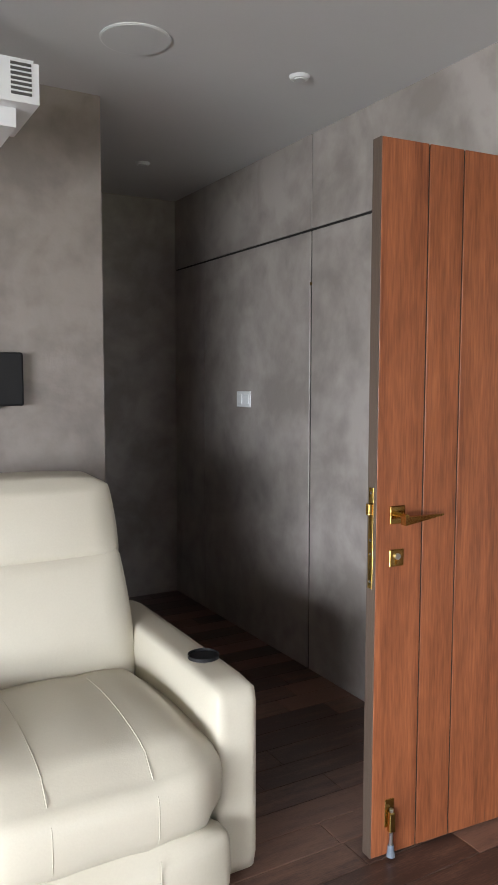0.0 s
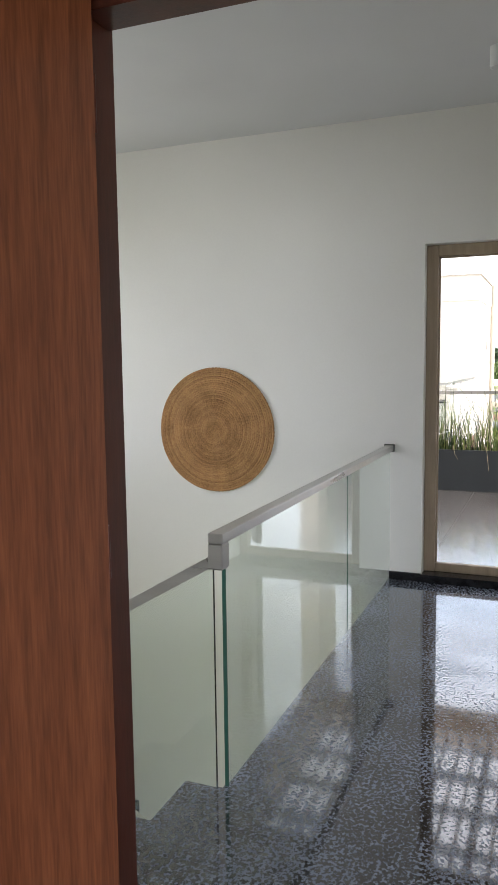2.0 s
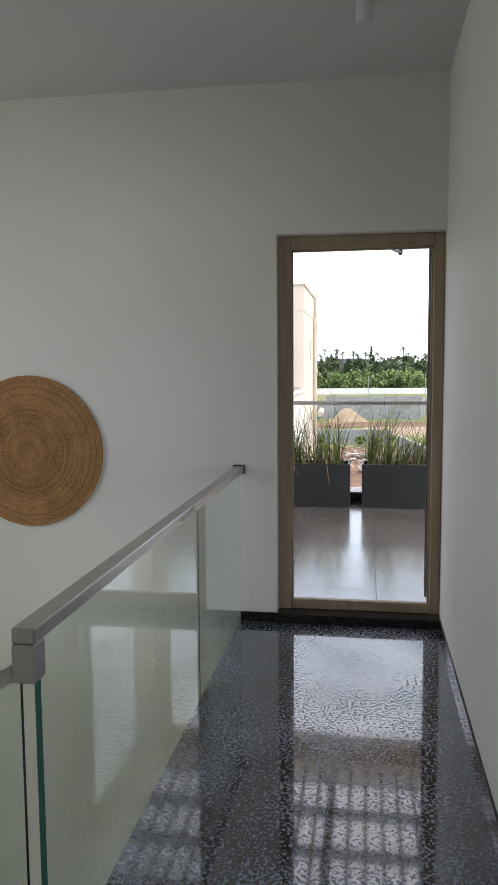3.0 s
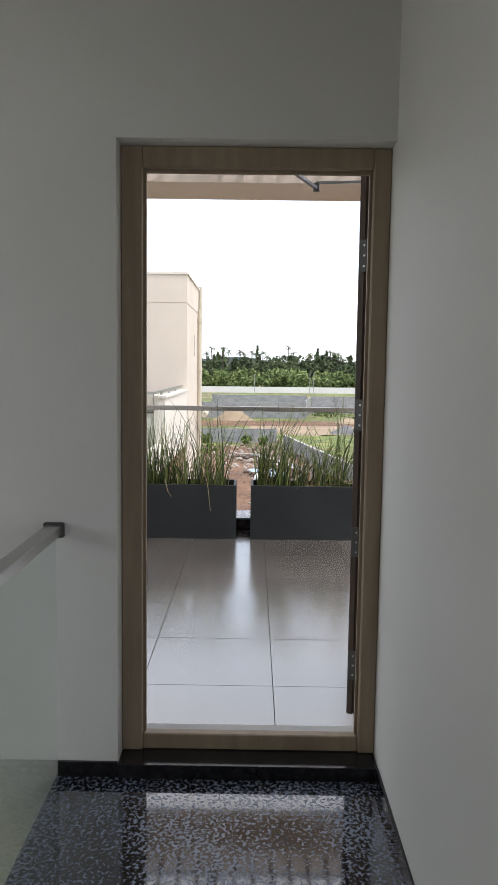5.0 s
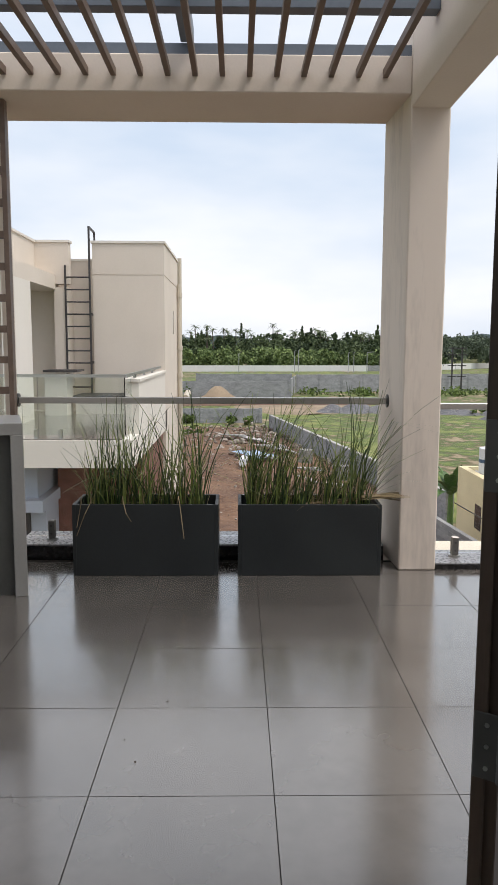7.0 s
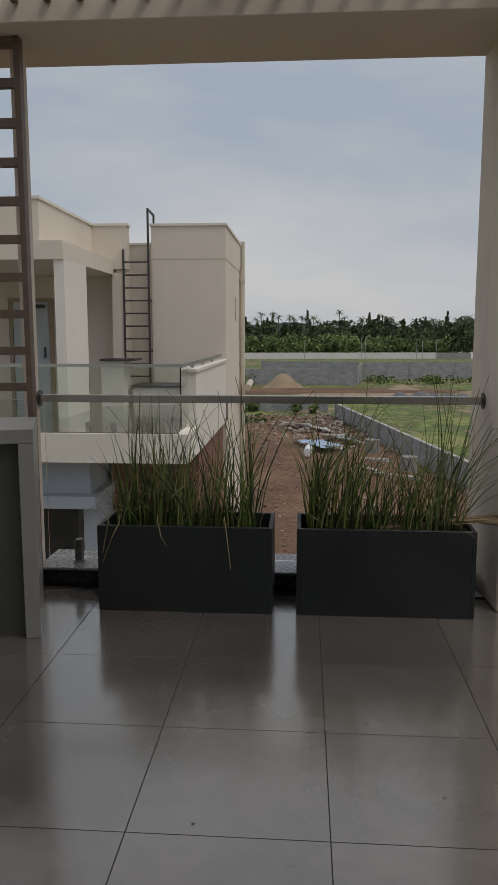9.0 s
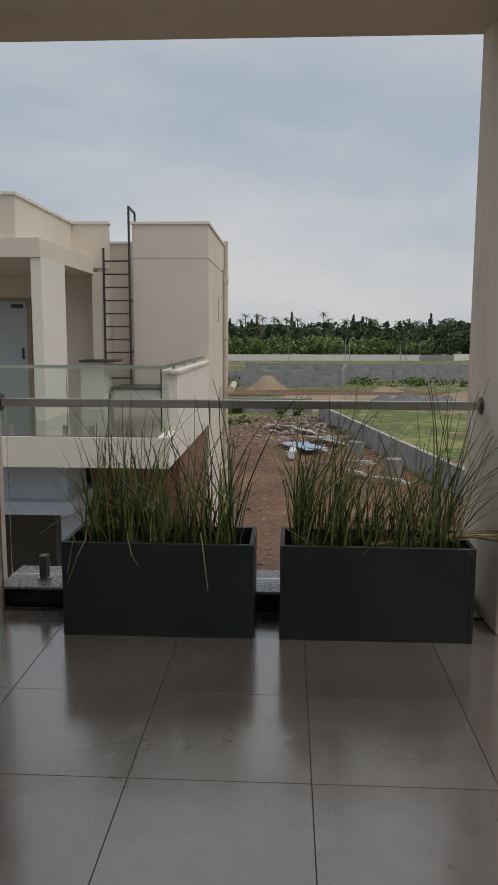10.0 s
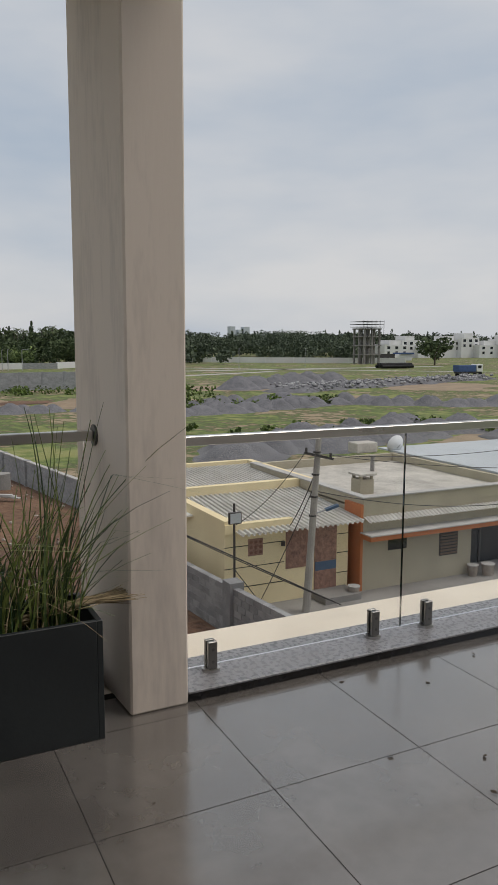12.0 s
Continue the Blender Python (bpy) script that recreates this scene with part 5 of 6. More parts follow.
block_wall("block_wall_right", (145.4, -9.7), (153, -48), 3.3, M_BLOCKFAR, "long grey block wall in the field", 4, False)
block_wall("white_wall", (262, 22), (270, -44), 2.1, M_WHITEFAR, "white painted boundary wall before the trees", 12, False)
block_wall("white_wall", (272, -56), (340, -128), 2.2, M_WHITEFAR, "white painted boundary wall before the trees", 12, False)
block_wall("white_wall", (349, -134), (292, -222), 2.6, M_WHITEFAR, "white painted boundary wall before the trees", 12, False)
struct("dark_wall_far", one(box, 271, 272, -56, -44.2, GROUND, GROUND + 2.0), M_BLOCKFAR, "grey gap in the white wall", "wall")

# compound wall with separate blocks
cw = thing("compound_wall", (29, -7.3, GROUND), "grey concrete block compound wall near the yellow house", "wall")
cw["kind"] = "structure"
A, B = Vector((36.0, -6.55, 0)), Vector((22.0, -8.1, 0))
cdir = (B - A).normalized()
ang = math.atan2(cdir.y, cdir.x)
blk = one(box, -0.195, 0.195, -0.1, 0.1, -0.095, 0.095, 0.006)
blk_me = mesh_of("block", blk, M_BLOCK)
part("mortar", one(bar, A + Vector((0, 0, GROUND + 0.78)), B + Vector((0, 0, GROUND + 0.78)), 0.17, 1.56), M_CAP, cw)
for r in range(8):
    n = int((B - A).length / 0.405)
    for i in range(n):
        p = A + cdir * (0.405 * (i + (0.5 if r % 2 else 0.0)) + 0.2)
        o = piece("block", blk_me, cw, Vector((p.x, p.y, GROUND + 0.105 + 0.2 * r)) - ORIGIN[cw.name])
        o.rotation_euler = (0, 0, ang)
part("pier", one(box, 25.55, 26.05, -7.95, -7.5, GROUND, GROUND + 1.75), M_BLOCK, cw)

# ---- yellow house ----
yh = thing("yellow_house", (30, -11, GROUND), "cream yellow rendered house with corrugated sheet roofs", "house")
part("front_wall", one(box, 28.0, 32.0, -13.1, -8.45, GROUND, -4.5), M_YELLOW, yh)
part("side_parapet", one(box, 28.0, 32.0, -8.75, -8.45, -4.5, -4.08), M_YELLOW, yh)
part("front_kerb", one(box, 27.95, 28.2, -10.9, -8.45, -4.5, -4.2), M_YELLOW, yh)
part("rear_wall", one(box, 32.0, 37.5, -14.1, -8.35, GROUND, -4.15), M_YELLOW, yh)
for x0, x1, y0, y1 in ((32.0, 32.3, -14.1, -8.35), (37.2, 37.5, -14.1, -8.35), (32.3, 37.2, -14.1, -13.8), (32.3, 37.2, -8.65, -8.35)):
    part("rear_parapet", one(box, x0, x1, y0, y1, -4.15, -3.75), M_YELLOW, yh)


def corrugated(x0, x1, y0, y1, z0, z1, waves, amp):
    bm = bmesh.new()
    rows_ = []
    n = waves * 5
    for x, z in ((x0, z0), (x1, z1)):
        rows_.append([bm.verts.new((x, y0 + (y1 - y0) * i / n, z + amp * (0.3, 0.15, -1.0, -1.0, 0.15)[i % 5])) for i in range(n + 1)])
    for i in range(n):
        bm.faces.new((rows_[0][i], rows_[1][i], rows_[1][i + 1], rows_[0][i + 1]))
    bmesh.ops.solidify(bm, geom=bm.faces[:], thickness=0.015)
    return bm


part("front_roof_sheet", corrugated(27.45, 32.0, -13.4, -8.76, -4.43, -4.05, 24, 0.07), M_TIN, yh, "weathered corrugated cement sheet")
part("rear_roof_sheet", corrugated(32.32, 37.18, -13.78, -8.67, -4.0, -3.9, 28, 0.065), M_TIN, yh, "weathered corrugated cement sheet")
gr = part("vent_grille", one(box, 27.985, 28.0, -9.81, -9.28, -5.3, -4.74), M_REDPANEL, yh, "maroon patterned window grille")
for i in range(3):
    for j in range(3):
        part("grille_ring", one(rod, (27.97, -9.64 + 0.17 * i - 0.08, -5.19 + 0.17 * j), (27.986, -9.64 + 0.17 * i - 0.08, -5.19 + 0.17 * j), 0.055, n=8), M_BRICK, gr)
part("maroon_panel", one(box, 27.98, 28.0, -11.5, -10.66, -5.9, -4.51), M_REDPANEL, yh, "mottled maroon panel")
yd = part("house_door", one(box, 27.97, 28.0, -12.62, -11.76, -6.94, -4.51), M_REDPANEL, yh, "mottled maroon door with a blue band")
part("blue_band", one(box, 27.955, 27.97, -12.6, -11.78, -6.1, -5.8), M_BLUEP, yd)
for z in (-4.95, -5.65, -6.3):
    part("wall_groove", one(box, 27.992, 28.0005, -10.6, -8.45, z, z + 0.025), M_GROUT, yh)
for z in (-4.95, -5.6, -6.3):
    part("wall_groove", one(box, 27.992, 28.0005, -13.1, -12.65, z, z + 0.025), M_GROUT, yh)
part("side_sheet", one(box, 30.6, 31.6, -8.45, -8.15, -4.45, -4.40), M_TIN, yh)
part("side_window", one(box, 34.2, 35.0, -8.36, -8.34, -5.9, -4.9), M_DARKGLASS, yh)
part("door_step", one(box, 27.0, 28.0, -13.0, -11.6, GROUND, GROUND + 0.25), M_CONC, yh)
part("wall_lamp", one(rod, (27.85, -10.48, -5.05), (27.85, -10.48, -4.9), 0.07), M_DARKMETAL, yh)
wt = thing("water_tank", (35.9, -9.3, -4.0), "white plastic roof water tank with a blue band", "water tank")
part("body", one(rod, (35.9, -9.3, -3.88), (35.9, -9.3, -2.75), 0.55, n=24), M_WPLAST, wt)
part("band", one(rod, (35.9, -9.3, -3.35), (35.9, -9.3, -3.2), 0.56, n=24), M_BLUEP, wt)
part("lid", one(rod, (35.9, -9.3, -2.75), (35.9, -9.3, -2.6), 0.45, 0.2, n=24), M_WPLAST, wt)

# ---- khaki house ----
kh = thing("khaki_house", (32, -18, GROUND), "khaki rendered flat roofed house with terracotta band", "house")
part("wall", one(box, 27.7, 36.3, -18.35, -13.5, GROUND, -4.15), M_OLIVE, kh)
part("upper_wall", one(box, 27.72, 36.3, -23.2, -18.351, -5.2, -4.15), M_OLIVE, kh)
part("rear_room", one(box, 30.5, 36.3, -23.2, -18.351, GROUND, -5.2), M_OLIVE, kh)
part("roof_screed", one(box, 27.95, 36.05, -22.95, -13.75, -4.149, -4.08), M_ROOFGREY, kh, "stained grey roof screed")
for x0, x1, y0, y1 in ((27.7, 27.95, -23.2, -13.5), (36.05, 36.3, -23.2, -13.5), (27.95, 36.05, -13.75, -13.5), (27.95, 36.05, -21.25, -21.0)):
    part("parapet", one(box, x0, x1, y0, y1, -4.0795 if x0 > 27.9 and x1 < 36.1 else -4.149, -3.74), M_OLIVE, kh)
part("parapet_cap", one(box, 27.66, 27.99, -23.2, -13.46, -3.74, -3.70), M_CAP, kh)
part("parapet_cap", one(box, 27.99, 36.3, -13.79, -13.46, -3.74, -3.70), M_CAP, kh)
part("terracotta_end", one(box, 27.695, 28.7, -13.499, -13.40, GROUND, -3.95), M_ORANGE, kh, "terracotta painted end")
part("terracotta_band", one(box, 27.1, 27.7, -23.2, -13.40, -5.1, -4.93), M_ORANGE, kh, "terracotta ledge band")
part("ledge_top", one(box, 27.05, 27.7, -23.2, -13.38, -4.929, -4.89), M_CAP, kh)
part("awning_sheet", corrugated(27.35, 27.7, -23.2, -13.5, -4.50, -4.36, 58, 0.03), M_TIN, kh, "corrugated awning strip")
part("small_window", one(box, 27.68, 27.7, -15.36, -14.56, -5.66, -5.18), M_DARKGLASS, kh, "small dark window")
lv = part("louvre_window", one(box, 27.69, 27.7, -17.7, -16.84, -6.15, -5.2), M_DARKMETAL, kh, "dark brown louvre window")
for i in range(8):
    part("louvre", one(box, 27.65, 27.69, -17.66, -16.88, -6.1 + 0.115 * i, -6.04 + 0.115 * i), M_SLAT, lv)
sh = part("shop_glazing", one(box, 28.6, 28.63, -23.0, -18.36, -6.95, -5.2), M_DARKGLASS, kh, "dark glazed entrance")
for y in (-18.5, -19.6, -20.8):
    part("mullion", one(box, 28.55, 28.65, y - 0.05, y + 0.05, -6.95, -5.2), M_DARKMETAL, sh)
ch = thing("roof_chimney", (30.0, -15.0, -4.1), "khaki rendered chimney stack with slab cap", "chimney")
part("stack", one(box, 29.7, 30.3, -15.35, -14.75, -4.08, -3.52), M_OLIVE, ch)
for x, y in ((29.72, -15.33), (30.19, -15.33), (29.72, -14.86), (30.19, -14.86)):
    part("leg", one(box, x, x + 0.09, y, y + 0.09, -3.52, -3.38), M_OLIVE, ch)
part("cap", one(box, 29.62, 30.38, -15.43, -14.67, -3.38, -3.31), M_ROOFGREY, ch)
vp = thing("vent_pipe", (33.9, -18.3, -4.08), "short grey vent pipe on the roof", "pipe")
part("tube", one(rod, (33.9, -18.3, -4.08), (33.9, -18.3, -3.45), 0.09), M_CONC, vp)
part("cowl", one(rod, (33.9, -18.3, -3.45), (33.9, -18.3, -3.38), 0.13), M_CONC, vp)
nb = thing("blue_roofed_house", (33, -28, GROUND), "low house with a pale blue metal roof", "house")
part("wall", one(box, 29.5, 37.4, -36, -23.3, GROUND, -4.3), M_OLIVE, nb)
part("roof", one(box, 29.0, 37.6, -36.2, -21.3, -3.735, -3.66), M_ROOFBLUE, nb)
ds = thing("satellite_dish", (36.6, -21.6, -3.7), "white satellite dish on a roof post", "satellite dish")
part("post", one(rod, (36.6, -21.6, -3.75), (36.6, -21.6, -3.6), 0.04), M_PALEMETAL, ds)
bm = bmesh.new()
bmesh.ops.create_uvsphere(bm, u_segments=20, v_segments=12, radius=0.55)
bmesh.ops.delete(bm, geom=[v for v in bm.verts if v.co.z > -0.25], context="VERTS")
bmesh.ops.transform(bm, matrix=Matrix.Translation((36.6, -21.6, -3.4)) @ Matrix.Rotation(radians(75), 4, "Y") @ Matrix.Translation((0, 0, 0.3)), verts=bm.verts)
part("reflector", bm, M_WPLAST, ds, smooth=True)
part("feed_arm", one(rod, (36.5, -21.6, -3.62), (36.1, -21.5, -3.35), 0.02), M_PALEMETAL, ds)
rt = thing("roof_box", (36.8, -19.9, -3.7), "grey box tank on the roof edge", "tank")
part("body", one(box, 36.4, 37.2, -20.4, -19.2, -3.7, -3.2, 0.05, 2), M_ROOFGREY, rt)
for x, y, r, h in ((27.4, -18.2, 0.2, 0.42), (27.2, -18.75, 0.24, 0.45), (27.3, -12.9, 0.2, 0.4)):
    bk = thing("bucket", (x, y, GROUND), "pale plastic bucket beside the house", "bucket", "buckets")
    part("tub", one(rod, (x, y, GROUND + 0.03), (x, y, GROUND + h), r * 0.8, r, 16), M_RUBBLE, bk)
    part("rim", one(rod, (x, y, GROUND + h), (x, y, GROUND + h + 0.03), r * 1.06, r * 1.06, 16), M_CAP, bk)

# ---- poles and cables ----
up = thing("utility_pole", (26.8, -10.8, GROUND), "leaning concrete utility pole with cross arm and street light", "utility pole")
part("pole", one(rod, (26.8, -10.75, GROUND), (26.8, -11.12, -1.45), 0.13, 0.09, 12), M_POLE, up)
part("cross_arm", one(bar, (26.7, -10.55, -1.86), (26.7, -11.6, -2.12), 0.06, 0.08), M_DARKMETAL, up)
part("insulator", one(rod, (26.7, -10.62, -1.86), (26.7, -10.62, -1.7), 0.04), M_DARKMETAL, up)
part("insulator", one(rod, (26.7, -11.5, -2.08), (26.7, -11.5, -1.92), 0.04), M_DARKMETAL, up)
sl = part("street_light", one(bar, (26.7, -11.35, -3.72), (26.6, -11.75, -3.58), 0.16, 0.08), M_BLUEP, up, "blue street light head")
part("light_arm", one(rod, (26.75, -10.98, -3.82), (26.7, -11.4, -3.71), 0.025), M_PALEMETAL, sl)
for z in (-1.9, -2.6, -3.3, -3.9):
    part("band", one(rod, (26.8, -11.1 + (-1.45 - z) * 0.067, z), (26.8, -11.1 + (-1.45 - z) * 0.067, z + 0.05), 0.125, 0.125, 12), M_DARKMETAL, up)
fl = thing("floodlight_post", (26.6, -8.15, GROUND), "thin dark post with a square floodlight", "light post")
part("post", one(rod, (26.6, -8.15, GROUND), (26.6, -8.13, -3.2), 0.035), M_DARKMETAL, fl)
part("lamp_head", one(box, 26.5, 26.6, -8.33, -7.93, -3.8, -3.45, 0.01), M_DARKMETAL, fl)
part("lamp_glass", one(box, 26.488, 26.4995, -8.30, -7.96, -3.77, -3.48), M_ROOFBLUE, fl)
part("meter_box", one(rod, (26.45, -8.15, -5.7), (26.58, -8.15, -5.7), 0.2, n=14), M_DARKMETAL, fl)
for a, b, dr_, r in (((26.6, -6.0, -3.65), (26.55, -11.9, -6.85), 0.0, 0.022), ((26.5, -5.0, -3.1), (26.6, -11.6, -6.7), 0.05, 0.018), ((26.7, -10.62, -1.8), (27.9, -8.8, -4.2), 0.25, 0.012),
                     ((26.8, -11.05, -2.4), (27.9, -10.6, -4.6), 0.2, 0.014), ((26.8, -11.0, -2.9), (27.6, -9.4, -6.9), 0.1, 0.014), ((26.8, -11.0, -3.1), (27.4, -21.0, -4.4), 0.35, 0.014),
                     ((26.7, -11.5, -2.0), (27.5, -30, -3.2), 0.5, 0.012), ((26.7, -11.5, -2.0), (31, -30, -2.3), 0.5, 0.012), ((26.6, -8.15, -5.2), (27.0, -9.5, -6.9), 0.0, 0.014)):
    cable("overhead_cable", sag(a, b, dr_), r, M_DARKMETAL, "dark overhead service cable", "cable")
for x, y, h, a in ((255, 1, 6.2, 0), (256, -17.5, 7.0, 0), (256, -18.8, 7.4, 0), (258, -35.7, 6.4, 0), (258, -37.5, 6.6, 0), (256, -41.6, 6.6, 1), (300, -100, 7, 1), (320, -128, 7, 1), (262, -150, 7, 0), (255, -118, 7, 0)):
    s = thing("street_lamp", (x, y, GROUND), "slim grey street lamp in the far field", "street lamp", "far street lamps")
    part("post", one(rod, (x, y, GROUND), (x, y, GROUND + h), 0.13, 0.09, 6), M_PALEMETAL, s)
    part("arm", one(bar, (x, y, GROUND + h), (x, y - (2.2 if a else 0.5), GROUND + h + 0.3), 0.15, 0.15), M_PALEMETAL, s)
for y in (-38.2, -40.0):
    s = thing("transformer_post", (144, y, GROUND), "dark green transformer post", "post", "transformer posts")
    part("post", one(box, 143.9, 144.15, y - 0.12, y + 0.12, GROUND, GROUND + 8.5), M_DARKMETAL, s)
    for z in (3, 5, 7, 8.2):
        part("arm", one(box, 143.9, 144.1, y - 0.8, y + 0.8, GROUND + z, GROUND + z + 0.18), M_DARKMETAL, s)

# ---- far buildings ----
tw = thing("tank_tower", (292, -200, GROUND), "unfinished concrete tank tower wrapped in scaffolding", "tower")
for dx in (-4, 0, 4):
    for dy in (-4, 0, 4):
        part("leg", one(box, 292 + dx - 0.4, 292 + dx + 0.4, -200 + dy - 0.4, -200 + dy + 0.4, GROUND, 8.5), M_CONC, tw)
for z in (-3, 1, 5, 8.5):
    part("platform", one(box, 287.3, 296.7, -204.7, -195.3, z, z + 0.5), M_CONC, tw)
for z in (9.5, 10.7, 11.9):
    part("scaffold", one(box, 286.5, 297.5, -205.5, -194.5, z, z + 0.15), M_DARKMETAL, tw)
for k in range(6):
    part("scaffold_pole", one(box, 286.5, 286.65, -205.5 + 2.2 * k, -205.35 + 2.2 * k, 5, 12.4), M_DARKMETAL, tw)
rnd = random.Random(77)
for i, (y, w, h, x) in enumerate(((-318, 20, 9, 430), (-332, 16, 12, 432), (-346, 22, 8.5, 428), (-360, 18, 12, 424), (-374, 16, 14, 420), (-388, 22, 9, 414), (-404, 20, 13, 410))):
    hs = thing("white_villa", (x, y, GROUND), "white flat roofed villa far across the field", "house", "far villas")
    part("wall", one(box, x - 6, x + 8, y - w / 2, y + w / 2, GROUND, GROUND + h), M_WHITEFAR, hs)
    part("upper_storey", one(box, x - 3, x + 8, y - w * 0.3, y + w * 0.2, GROUND + h, GROUND + h + 3), M_WHITEFAR, hs)
    for k in range(3):
        yy = y - w / 2 + w * (k + 0.5) / 3
        part("window", one(box, x - 6.1, x - 6.0, yy - 1.2, yy + 1.2, GROUND + h - 3.0, GROUND + h - 1.2), M_DARKGLASS, hs)
        part("window", one(box, x - 6.1, x - 6.0, yy - 1.0, yy + 1.0, GROUND + h - 6.4, GROUND + h - 4.6), M_DARKGLASS, hs)
bs = thing("blue_roofed_shed", (352, -262, GROUND), "low shed with a bright blue roof", "shed")
part("wall", one(box, 350, 356, -272, -250, GROUND, GROUND + 3.5), M_WHITEFAR, bs)
part("roof", one(box, 349, 357, -273, -264, GROUND + 3.5, GROUND + 4.4), M_TRUCKBLUE, bs)
gs2 = thing("grey_hall", (330, -240, GROUND), "long low grey shed behind the white wall", "shed")
part("wall", one(box, 330, 340, -245, -228, GROUND, GROUND + 4), M_DARKMETAL, gs2)
for k, (y, w, h) in enumerate(((-880, 14, 94), (-903, 12, 80), (-922, 18, 92))):
    t = thing("far_tower_block", (1900, y, GROUND), "pale tower block on the horizon, haze put into its colour", "building", "far tower blocks")
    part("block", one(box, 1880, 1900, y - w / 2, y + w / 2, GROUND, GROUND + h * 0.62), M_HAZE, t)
tk = thing("truck", (168, -147, GROUND), "blue tipper truck with white cab parked on the stones", "truck")
part("tipper", one(box, 166.5, 169.0, -148.3, -142.2, GROUND + 1.3, GROUND + 3.1, 0.06), M_TRUCKBLUE, tk)
part("chassis", one(box, 166.7, 168.8, -150.6, -142.4, GROUND + 0.8, GROUND + 1.25), M_DARKMETAL, tk)
part("cab", one(box, 166.5, 169.0, -150.8, -148.6, GROUND + 1.26, GROUND + 3.3, 0.12, 2), M_WHITEFAR, tk)
part("windscreen", one(box, 166.45, 166.5, -150.2, -149.0, GROUND + 2.2, GROUND + 3.0), M_DARKGLASS, tk)
for y in (-150.0, -145.2, -143.6):
    for x in (166.5, 168.6):
        part("wheel", one(rod, (x, y, GROUND + 0.55), (x + 0.4, y, GROUND + 0.55), 0.55, n=14), M_BLACK, tk)
pp = thing("pipe_stack", (232, -171, GROUND), "stack of black pipes in the grass", "pipes")
for i in range(5):
    part("pipe", one(rod, (231 + 0.9 * i, -178, GROUND + 0.8 + 0.7 * (i % 2)), (231 + 0.9 * i, -164, GROUND + 0.8 + 0.7 * (i % 2)), 0.6, n=8), M_BLACK, pp)

# ---- trees ----


def leaf_cloud(rnd, pts, size, vs, fs):
    for p in pts:
        u = Vector((rnd.gauss(0, 1), rnd.gauss(0, 1), rnd.gauss(0, 1))).normalized()
        w = u.cross(Vector((rnd.gauss(0, 1), rnd.gauss(0, 1), rnd.gauss(0, 1)))).normalized()
        s = size * rnd.uniform(0.6, 1.4)
        b = len(vs)
        p = Vector(p)
        vs += [tuple(p + u * s), tuple(p + w * s * 0.8), tuple(p - u * s), tuple(p - w * s * 0.8)]
        fs.append((b, b + 1, b + 2, b + 3))


def crown_points(rnd, x, y, z0, z1, r, n, kind):
    """Points of a crown: lobes for a round tree, a spire for a conifer-like one."""
    out = []
    if kind == "spire":
        for _ in range(n):
            t = rnd.random() ** 1.3
            rr = r * (1 - t) ** 0.8 * math.sqrt(rnd.random())
            a = rnd.uniform(0, 6.2832)
            out.append((x + rr * math.cos(a), y + rr * math.sin(a), z0 + (z1 - z0) * t))
    else:
        lobes = [(x + rnd.uniform(-0.6, 0.6) * r, y + rnd.uniform(-0.6, 0.6) * r, z0 + (z1 - z0) * rnd.uniform(0.3, 0.8), r * rnd.uniform(0.4, 0.65)) for _ in range(7)]
        for _ in range(n):
            lx, ly, lz, lr = rnd.choice(lobes)
            d = Vector((rnd.gauss(0, 1), rnd.gauss(0, 1), rnd.gauss(0, 1))).normalized() * lr * rnd.uniform(0.7, 1.0)
            out.append((lx + d.x, ly + d.y, lz + d.z * 0.8))
    return out


def wood(name, spots, seed, label, size, mat=M_TREE):
    rnd = random.Random(seed)
    vs, fs = [], []
    for x, y, h, r, n, kind in spots:
        leaf_cloud(rnd, crown_points(rnd, x, y, GROUND + 0.12 * h, GROUND + h, r, n, kind), size, vs, fs)
    me = bpy.data.meshes.new(name)
    me.from_pydata(vs, [], fs)
    me.materials.append(mat)
    return tagged(new(name, me), label, "trees", kind="stuff")


rnd = random.Random(4)
spots = []
for i in range(300):
    y = rnd.uniform(-75, 75)
    x = rnd.uniform(285, 325)
    back = (x - 285) / 40
    spots.append((x, y, 8.5 + 8.0 * back + rnd.uniform(-1.8, 2.0), rnd.uniform(1.9, 3.6), 260, "spire" if rnd.random() < 0.14 else "round"))
front = []
for i in range(150):
    front.append((rnd.uniform(274, 283), rnd.uniform(-52, 60), rnd.uniform(5, 9.5), rnd.uniform(2, 3.8), 240, "round" if rnd.random() < 0.8 else "spire"))
wood("tree_belt", front, 19, "lighter green young trees before the dark belt", 0.42, M_TREELIGHT)
for y in (-38, -42, -46, -49):
    spots.append((281, y, rnd.uniform(9, 11), 5.5, 220, "round"))
wood("tree_belt", spots, 9, "dense belt of dark green trees behind the white wall", 0.5)
spots = []
for i in range(900):
    t = rnd.random()
    x, y = 430 - 20 * t + rnd.uniform(-30, 100), -70 - 430 * t
    if y < -285:
        x += 70
    spots.append((x + rnd.uniform(0, 40), y, rnd.uniform(9, 15) + (x - 390) * 0.05, rnd.uniform(4, 7), 200, "round" if rnd.random() < 0.9 else "spire"))
wood("tree_belt", spots, 10, "long far belt of dark trees along the fields", 0.62, M_TREEFAR)
spots = [(rnd.uniform(300, 345), rnd.uniform(-215, -75), rnd.uniform(5, 10), rnd.uniform(4, 7), 110, "round") for i in range(48)]
wood("tree_belt", [s for s in spots if s[0] > 352 + (s[1] + 134) * 0.65 or s[1] > -134], 12, "round green trees behind the far white wall", 0.9, M_TREEFAR)
